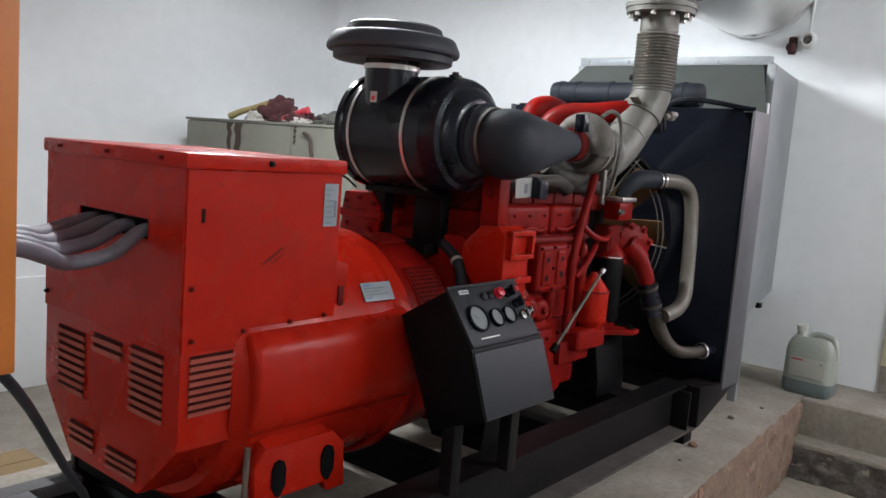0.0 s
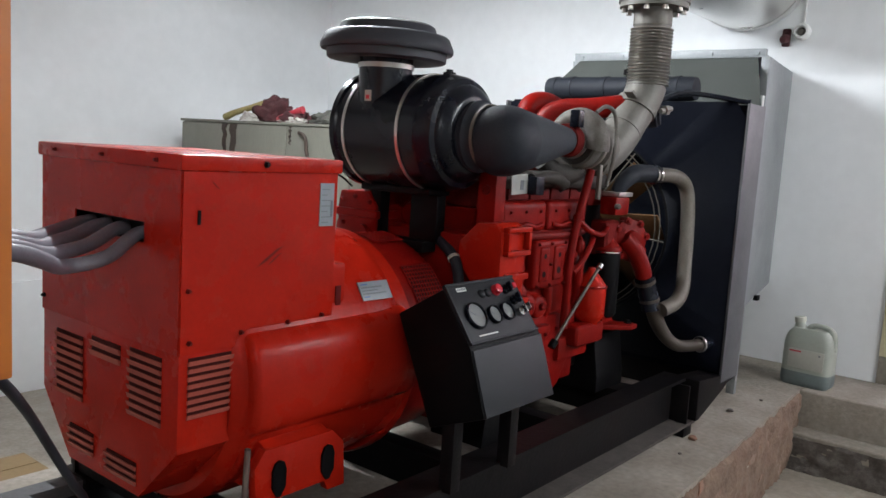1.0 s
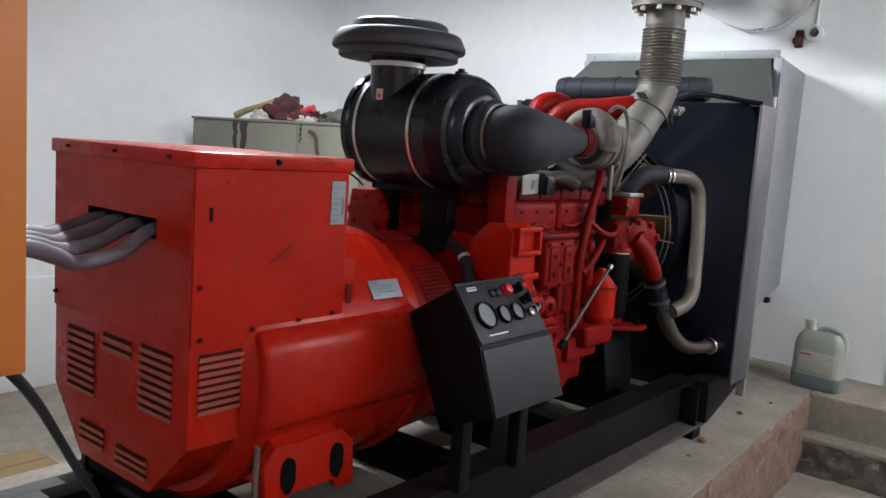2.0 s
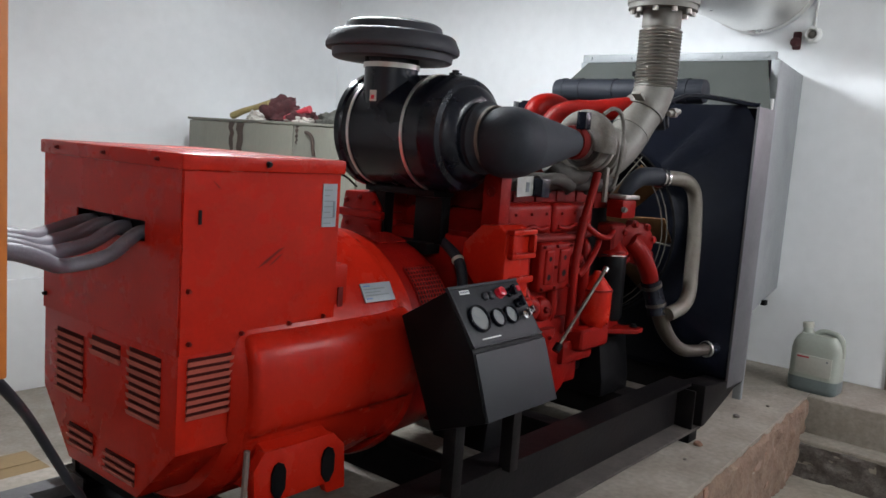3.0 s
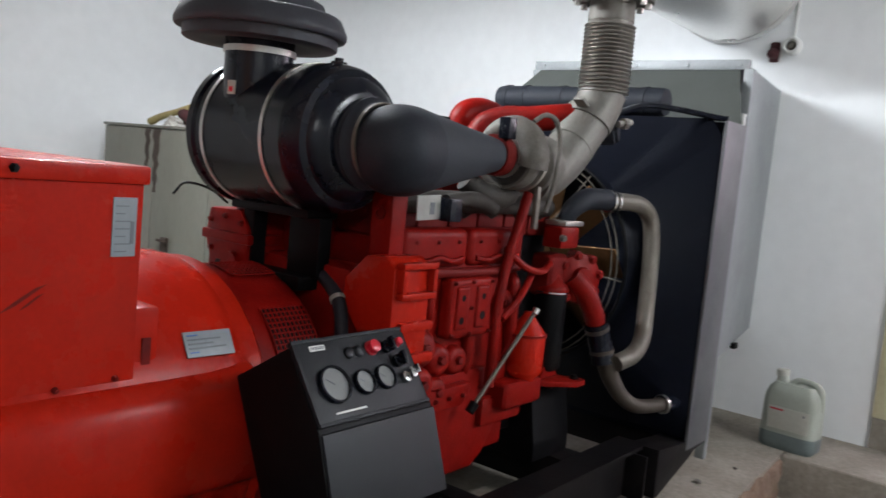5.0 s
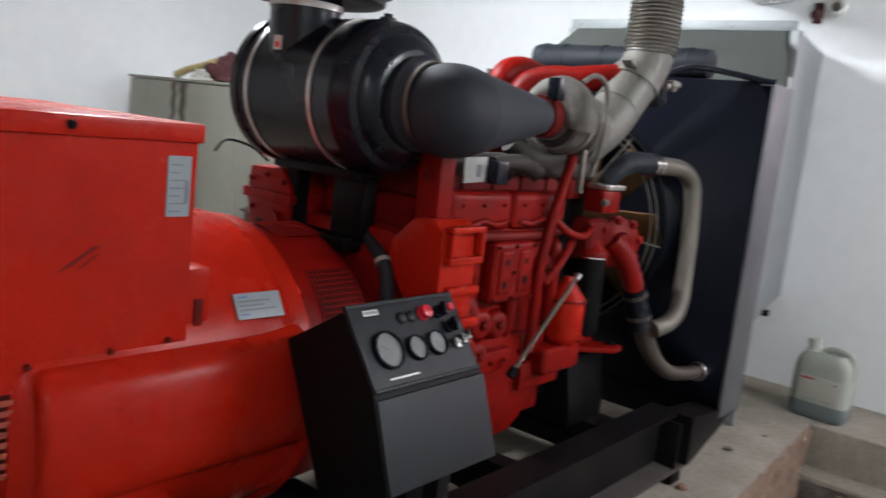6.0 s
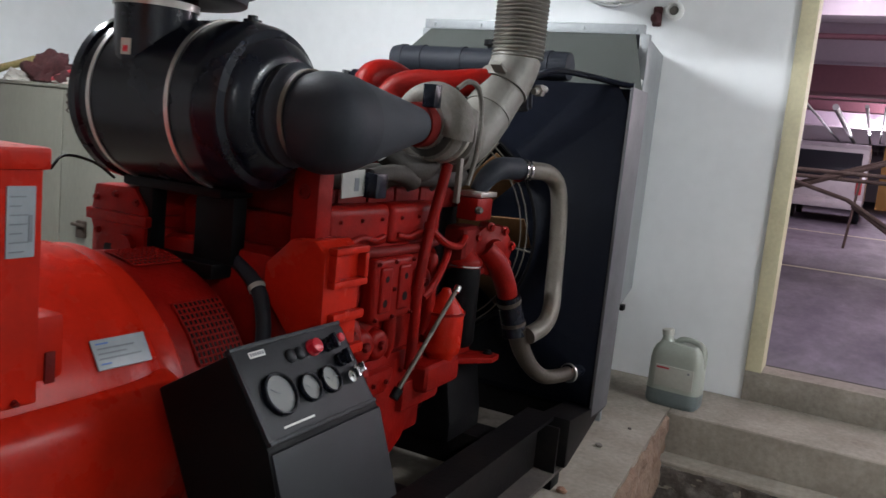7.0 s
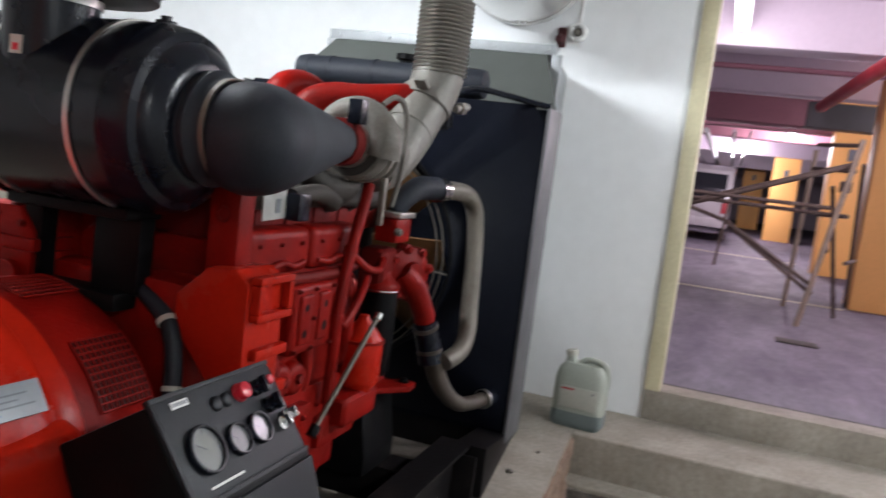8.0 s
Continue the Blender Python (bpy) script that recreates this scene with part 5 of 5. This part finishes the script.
rag("oily_rag", (3.56, 4.06, 1.33), 0.05, 0.12, 0.035, RAG_PALE, 9.0, "flat pale stained cloth on the steel cabinet edge")
b = B()
hose(b, [(3.55, 4.80, 1.352), (3.56, 4.70, 1.388), (3.58, 4.58, 1.42), (3.60, 4.44, 1.45)], [0.026, 0.022, 0.020, 0.028], 10, 4)
solid("pipe_wrench", b, YELLOW_GREY, (3.57, 4.6, 1.33), "worn yellow tool handle lying on the cabinet", "tool")
b = B()
hose(b, [(3.55, 4.20, 1.352), (3.54, 4.11, 1.38), (3.55, 4.02, 1.41), (3.56, 3.97, 1.42)], [0.022, 0.018, 0.018, 0.026], 10, 4)
solid("red_tool", b, PIPE_RED, (3.55, 4.08, 1.33), "worn red tool lying across rags", "tool")

# ---- orange electrical panel with cables ----
pan = thing("electrical_panel", (0.2, 1.35, 0.0), "orange enamelled electrical panel on a steel stand", "electrical panel")
b = B()
box(b, -0.25, 0.536, 1.192, 1.50, 0.80, 2.30, 0.006)
part("body", b, ORANGE_PAINT, pan)
b = B()
box(b, -0.24, 0.527, 1.174, 1.190, 0.815, 2.285, 0.004)
part("door", b, ORANGE_PAINT, pan)
for x in (-0.22, 0.10):
    b = B()
    box(b, x, x + 0.04, 1.40, 1.44, 0.0, 0.80, 0.002)
    part("leg", b, FRAME, pan)
ends = ((1.914, 0.972, 0.0), (1.833, 0.972, 0.0), (1.745, 0.972, -0.004), (1.65, 0.968, -0.016))
for i, (y, z, dz) in enumerate(ends):
    b = B()
    hose(b, [(1.09, y + 0.02, z + 0.003), (1.02, y, z), (0.93, y - 0.03 - 0.01 * (3 - i), 0.962 - 0.008 * i + dz), (0.82, 1.71 - 0.035 * i, 0.968 - 0.014 * i + dz), (0.70, 1.50 - 0.02 * i, 0.99 - 0.012 * i), (0.60, 1.36 - 0.01 * i, 1.015 - 0.008 * i), (0.50, 1.30 - 0.008 * i, 1.03 - 0.006 * i)], 0.0175, 14, 7)
    solid("power_cable", b, CABLE, (0.8, 1.6, 0.93), "thick grey power cable from terminal box to panel", "cable", "power cables")
b = B()
hose(b, [(0.50, 1.27, 0.83), (0.565, 1.30, 0.76), (0.64, 1.40, 0.68), (0.715, 1.51, 0.595), (0.80, 1.60, 0.475), (0.87, 1.66, 0.37), (0.93, 1.70, 0.27), (0.94, 1.72, 0.08), (0.93, 1.80, 0.014), (0.90, 2.0, 0.013)], 0.0105, 12, 6)
solid("earth_cable", b, FADED_BLACK, (0.7, 1.5, 0.4), "dark grey cable hanging from the orange panel to the plinth", "cable")

# cardboard box
cart = thing("cardboard_box", (1.03, 2.95, PIT), "closed brown cardboard box on the lower floor beside the plinth", "box")
b = B()
box(b, 0.62, 1.29, 2.645, 2.88, PIT, -0.03, 0.003)
part("body", b, CARTON, cart)
b = B()
box(b, 0.618, 1.292, 2.643, 2.760, -0.029, -0.025)
part("flap", b, CARTON, cart)
b = B()
box(b, 0.618, 1.292, 2.764, 2.882, -0.029, -0.025)
part("flap", b, CARTON, cart)

# ---- jerrycan ----
can = thing("jerrycan", (4.87, 1.0, 0.0), "milky plastic jerrycan with dark liquid in the bottom", "jerrycan")
turn = pose(4.872, 1.005, 0, 0, 0, -4)


def can_part(name, b, material, parent, label=""):
    bmesh.ops.transform(b, verts=b.verts, matrix=turn)
    return part(name, b, material, parent, label)


def can_shell(z0, z1, grow=0.0):
    b = B()
    rows = []
    prof = [(0.0, 0.90), (0.012, 0.98), (0.03, 1.0), (0.095, 1.0), (0.10, 0.99), (0.24, 0.98), (0.275, 0.94), (0.305, 0.85), (0.33, 0.68)]
    zs = [z for z, _ in prof if z0 <= z <= z1]
    for z in sorted(set(zs + [z0, z1])):
        k = float(np.interp(z, [p[0] for p in prof], [p[1] for p in prof]))
        ring = []
        for j in range(32):
            a = j * math.tau / 32
            c, s = math.cos(a), math.sin(a)
            e = 0.42
            ring.append(b.verts.new(((0.085 * k + grow) * math.copysign(abs(c) ** e, c), (0.137 * k + grow) * math.copysign(abs(s) ** e, s), z)))
        rows.append(ring)
    for a, c in zip(rows, rows[1:]):
        for j in range(32):
            b.faces.new((a[j], a[(j + 1) % 32], c[(j + 1) % 32], c[j]))
    b.faces.new(rows[0][::-1])
    b.faces.new(rows[-1])
    return b


body = can_part("body", can_shell(0.082, 0.33), CAN, can)
can_part("liquid", can_shell(0.0, 0.082, 0.0), CAN_DARK, can, "murky grey-green liquid showing through")
b = B()
lathe(b, (0, 0.066, 0.315), (0, 0.14, 1), [(0, 0.042), (0.03, 0.028), (0.045, 0.026)], 22)
can_part("neck", b, CAN, can)
b = B()
lathe(b, (0, 0.071, 0.358), (0, 0.14, 1), [(0, 0.031), (0.028, 0.031), (0.031, 0.027)], 22)
can_part("cap", b, CAN_LABEL, can, "white screw cap")
b = B()
hose(b, [(0, 0.022, 0.310), (0, 0.006, 0.338), (0, -0.020, 0.350), (0, -0.070, 0.346), (0, -0.104, 0.330), (0, -0.118, 0.29), (0, -0.120, 0.22)], [0.024, 0.018, 0.015, 0.015, 0.019, 0.022, 0.022], 14, 5)
can_part("handle", b, CAN, can)
b = B()
box(b, -0.0895, -0.0855, -0.105, 0.09, 0.105, 0.215, 0.001)
lb = can_part("label", b, CAN_LABEL, can, "faded paper label")
b = B()
box(b, -0.0905, -0.089, 0.02, 0.085, 0.198, 0.207)
can_part("print_bar", b, PIPE_RED, lb)
b = B()
box(b, -0.0905, -0.089, -0.085, -0.075, 0.19, 0.2)
can_part("print_bar", b, PRINT, lb)
# ---- car park details ----
for x, z, m in ((6.9, 2.95, GARAGE_CEIL), (9.0, 2.72, GARAGE_CEIL), (12.3, 2.72, GARAGE_CEIL), (16.5, 2.6, BEAM_RED), (20.0, 2.66, BEAM_RED), (26.0, 2.66, GARAGE_CEIL), (33.0, 2.5, GARAGE_CEIL), (40.0, 2.5, GARAGE_CEIL)):
    b = B()
    box(b, x, x + 0.38, -15.8, 9.8, z, 3.2, 0.01)
    solid("ceiling_beam", b, m, (x, 0, 3.0), "broad painted concrete ceiling beam", "beam", "car park beams", "structure")


def column(x, y, w=0.55, d=0.55):
    c = thing("column", (x, y, SILL), "square orange painted concrete column in the car park", "column", "car park columns", "structure")
    b = B()
    box(b, x - d / 2, x + d / 2, y - w / 2, y + w / 2, SILL - 0.004, 3.2, 0.015)
    part("shaft", b, ORANGE_COL, c)
    b = B()
    box(b, x - d / 2 - 0.02, x - d / 2, y - 0.06, y + 0.06, 2.15, 2.35, 0.004)
    part("plate", b, PRINT, c, "small dark plate")


for x, y, w in ((11.45, -1.36, 0.6), (16.2, -1.38, 0.6), (27.6, -1.05, 0.75), (36.0, -0.35, 0.8), (16.2, -6.5, 0.6), (27.6, -6.5, 0.7), (36.0, 5.2, 0.8)):
    column(x, y, w)
for gx, gy in ((8.2, 0.57), (7.0, -1.95), (12.0, -3.2), (13.8, 1.0), (19.3, -0.6), (26.0, 0.5)):
    fx = thing("tube_lamp", (gx, gy, 2.9), "lit fluorescent tube lamp hung under the car park ceiling", "lamp", "car park lamps")
    b = B()
    box(b, gx - 0.65, gx + 0.65, gy - 0.07, gy + 0.07, 2.86, 2.90, 0.006)
    part("housing", b, WHITE_PLATE, fx)
    for dx in (-0.5, 0.5):
        b = B()
        rod(b, (gx + dx, gy, 2.90), (gx + dx, gy, 3.2), 0.006, seg=6)
        part("hanger", b, STEEL, fx)
    for dy in (-0.035, 0.035):
        b = B()
        rod(b, (gx - 0.62, gy + dy, 2.838), (gx + 0.62, gy + dy, 2.838), 0.019, seg=10)
        part("tube", b, TUBE_GLOW, fx, "glowing white tube")
# the pipe's unlit underside is put in as a darker red
b = B()
rod(b, (9.85, -15.7, 2.66), (9.85, 9.7, 2.66), 0.03, seg=12)
solid("sprinkler_pipe", b, BEAM_RED, (9.85, 0, 2.66), "sprinkler pipe under the car park ceiling, dark red for its unlit underside", "pipe", "car park pipes")
b = B()
rod(b, (11.9, -0.46, 2.55), (5.9, -0.76, 2.55), 0.07, seg=14)
solid("sprinkler_main", b, PIPE_RED, (10, -0.6, 2.55), "thick red sprinkler main under the ceiling", "pipe", "car park pipes")
b = B()
box(b, 13.1, 13.7, -0.38, 6.0, 2.40, 2.84, 0.01)
solid("ventilation_duct", b, BEAM_RED, (13.4, 2, 2.6), "maroon painted ventilation duct under the ceiling", "duct", "car park ducts")
b = B()
box(b, 13.3, 13.7, -1.6, -0.40, 2.42, 2.78, 0.01)
solid("ventilation_duct", b, SIDE_GREY, (13.5, -1, 2.6), "dark grey ventilation duct under the ceiling", "duct", "car park ducts")
for y, z, r in ((0.25, 2.44, 0.03), (0.55, 2.42, 0.05), (1.05, 2.38, 0.08), (1.55, 2.42, 0.04)):
    b = B()
    rod(b, (16.9, y, z + 0.12), (46, y, z + 0.12), r * 0.7, seg=12)
    solid("service_pipe", b, ZINC, (30, y, z + 0.12), "pale service pipe along the car park ceiling", "pipe", "car park pipes")
for i, (x0, x1, y0, y1) in enumerate(((11.0, 11.1, -1.0, 3.5), (18.0, 18.12, -1.0, 5.0))):
    b = B()
    box(b, x0, x1, y0, y1, SILL - 0.004, SILL - 0.001)
    solid("floor_line", b, FRAME_YELLOW, (x0, 0, SILL), "worn painted bay line on the floor", "line", kind="structure")

# white van
van = thing("van", (22.6, 1.25, SILL), "white minivan parked in the car park, seen from behind", "van")
b = B()
prism(b, [(22.100, 0.35 + SILL), (22.100, 1.0 + SILL), (22.300, 1.80 + SILL), (22.600, 1.92 + SILL), (25.600, 1.90 + SILL), (26.300, 1.15 + SILL), (26.700, 1.05 + SILL), (26.700, 0.35 + SILL)], "y", 0.40, 2.10, 0.08)
vb = part("body", b, VAN_WHITE, van)
b = B()
prism(b, [(22.085, 1.06 + SILL), (22.265, 1.70 + SILL), (22.300, 1.70 + SILL), (22.130, 1.06 + SILL)], "y", 0.55, 1.95, 0.01)
part("rear_window", b, GLASS_DARK, van)
b = B()
box(b, 22.000, 22.160, 0.41, 2.09, 0.35 + SILL, 0.58 + SILL, 0.04)
part("bumper", b, VAN_WHITE, van)
for y in (0.47, 1.91):
    b = B()
    box(b, 22.070, 22.150, y, y + 0.13, 0.72 + SILL, 1.05 + SILL, 0.02)
    part("tail_lamp", b, PIPE_RED, van, "red tail lamp")
for x in (23.000, 25.800):
    for y in (0.43, 1.91):
        b = B()
        lathe(b, (x, y, 0.32 + SILL), (0, 1, 0), [(0, 0.24), (0.02, 0.32), (0.15, 0.32), (0.17, 0.24)], 28)
        part("wheel", b, RUBBER, van)

# folding scaffold frames
sc = thing("scaffold", (10.0, -0.4, SILL), "rusty tubular scaffold trestle standing in the car park", "scaffold")
F = SILL - 0.004


def tube(a, c, r=0.021, m=SCAFFOLD):
    b = B()
    rod(b, a, c, r, seg=10)
    part("tube", b, m, sc)


tube((8.96, -0.33, F), (8.96, -0.62, 1.95), 0.026, PALE_TUBE)
tube((10.1, -0.78, F), (9.1, -0.45, 1.5))
tube((10.44, -0.30, F), (10.2, -0.35, 1.9), 0.026, PALE_TUBE)
tube((11.4, -1.05, F), (9.4, -0.72, 1.75))
tube((9.0, -0.45, 1.30), (9.2, 1.30, 1.30))
tube((9.3, -0.62, 1.24), (9.5, 1.30, 1.24))
tube((9.0, -0.60, 1.24), (10.6, -0.50, 1.22))
tube((9.0, -0.60, 1.72), (9.4, 1.20, 1.02))
tube((9.2, -0.64, 1.75), (9.6, 1.20, 1.06))
tube((9.0, -0.42, 0.55), (9.3, 0.45, 1.05))
tube((9.0, -0.42, 0.48), (9.3, 0.40, 1.0))
tube((9.3, 0.45, 1.05), (9.3, 1.2, 1.25))
tube((10.3, -0.62, 0.9), (9.0, -0.48, 0.9))
tube((14.8, 0.52, F), (14.6, 0.42, 1.4))
tube((10.1, -0.35, 1.95), (9.0, -0.62, 1.90))
tube((10.15, -0.35, 1.70), (9.0, -0.60, 1.66))
tube((10.1, -0.80, 0.75), (10.9, -1.0, 0.75))
b = B()
box(b, 9.02, 9.05, -0.60, -0.50, 1.46, 1.56, 0.004)
part("bracket", b, SCAFFOLD, sc)
b = B()
box(b, 7.80, 8.02, -0.42, -0.10, F, F + 0.012, 0.004)
solid("floor_scrap", b, DUST_BLACK, (7.9, -0.26, F), "flat dark scrap lying on the car park floor", "scrap")

# threshold strip
b = B()
box(b, WX + 0.174, WX + 0.204, DOOR[0], DOOR[1], SILL - 0.004, SILL + 0.004, 0.001)
solid("trim", b, DUST_BLACK, (WX, 0, SILL), "dark worn threshold edge strip", "threshold", kind="structure")

# ---- broken edges: bricks of the plinth face, stones of the lower step ----
plinth = bpy.data.objects["plinth"]
rnd = random.Random(7)
shapes = []
for k in range(6):
    b = B()
    box(b, -0.098, 0.098, -0.03, 0.03, -0.031, 0.031)
    bmesh.ops.subdivide_edges(b, edges=b.edges[:], cuts=1, use_grid_fill=True)
    for v in b.verts:
        v.co += noise.noise_vector(v.co * 22 + Vector((k * 5.0, 0, 0))) * 0.016
    shapes.append(finish(b, "brick", BRICK, 60))
for row in range(5):
    for i in range(14):
        x = 1.85 + i * 0.21 + (0.105 if row % 2 else 0)
        if x > 4.45:
            continue
        ob = new("brick", shapes[rnd.randrange(6)])
        ob.parent = plinth
        ob.matrix_basis = pose(x, plinth_edge(x) + 0.005 + rnd.uniform(0.012, 0.040), -0.062 - row * 0.074, rnd.uniform(-3, 3), rnd.uniform(-1.5, 1.5), 3 + rnd.uniform(-3, 3))
step = bpy.data.objects["step_lower"]


def crumbled(name, u0, u1, z0, z1, place, material, parent, depth, seed):
    """A broken face: a fine upright sheet pushed in and out, with a ragged top."""
    b = B()
    nu, nz = int((u1 - u0) / 0.022), 14
    rows = []
    for j in range(nz + 1):
        row = []
        for i in range(nu + 1):
            u, z = u0 + (u1 - u0) * i / nu, z0 + (z1 - z0) * j / nz
            n = noise.noise(Vector((u * 7, z * 9, seed))) + 0.6 * noise.noise(Vector((u * 21, z * 26, seed))) + 0.35 * noise.noise(Vector((u * 55, z * 60, seed)))
            if j == nz:
                z -= 0.016 + 0.022 * noise.noise(Vector((u * 9, 3.0, seed))) + 0.010 * noise.noise(Vector((u * 40, 3.0, seed)))
            row.append(b.verts.new(place(u, z, depth * n if j < nz else -0.012)))
        rows.append(row)
    for r0, r1 in zip(rows, rows[1:]):
        for k in range(nu):
            b.faces.new((r0[k], r0[k + 1], r1[k + 1], r1[k]))
    ob = new(name, finish(b, name, material, 45))
    ob.parent = parent
    return ob


crumbled("broken_render", 0.5, 4.70, LOW, 0.003, lambda u, z, d: (u, plinth_edge(u) - 0.016 - d, z), RUBBLE, plinth, 0.026, 2.0)
crumbled("broken_front", DOOR[0] - 0.6, 0.985, LOW, -0.212, lambda u, z, d: (4.555 - d, u, z), STONE, step, 0.024, 8.0)
for k, (x, y, s) in enumerate(((3.98, 1.13, 0.016), (3.42, 1.10, 0.02), (4.3, 1.08, 0.009), (3.2, 1.07, 0.008))):
    b = B()
    bmesh.ops.create_icosphere(b, subdivisions=2, radius=s)
    for v in b.verts:
        v.co *= 1 + 0.4 * noise.noise(v.co * 60 + Vector((k, 0, 0)))
        v.co.z = v.co.z * 0.6 + s * 0.5
    solid("rubble", b, STONE if k != 1 else BRICK, (0, 0, 0), "small loose chip of rubble on the plinth", "rubble", "rubble chips").location = (x, y, 0)

# unseen trough lamps added above the view; the first follows from the duct's shadow
for x, y, z, m, along in ((2.3, 2.75, 2.46, ROOM_TUBE, False), (3.7, -1.6, 2.50, FILL_TUBE_SIDE, True), (-0.9, -1.4, 2.50, FILL_TUBE_BACK, True)):
    fx = thing("added_room_lamp", (x, y, z), "unseen trough lamp added to light the room", "lamp", "room lamps")
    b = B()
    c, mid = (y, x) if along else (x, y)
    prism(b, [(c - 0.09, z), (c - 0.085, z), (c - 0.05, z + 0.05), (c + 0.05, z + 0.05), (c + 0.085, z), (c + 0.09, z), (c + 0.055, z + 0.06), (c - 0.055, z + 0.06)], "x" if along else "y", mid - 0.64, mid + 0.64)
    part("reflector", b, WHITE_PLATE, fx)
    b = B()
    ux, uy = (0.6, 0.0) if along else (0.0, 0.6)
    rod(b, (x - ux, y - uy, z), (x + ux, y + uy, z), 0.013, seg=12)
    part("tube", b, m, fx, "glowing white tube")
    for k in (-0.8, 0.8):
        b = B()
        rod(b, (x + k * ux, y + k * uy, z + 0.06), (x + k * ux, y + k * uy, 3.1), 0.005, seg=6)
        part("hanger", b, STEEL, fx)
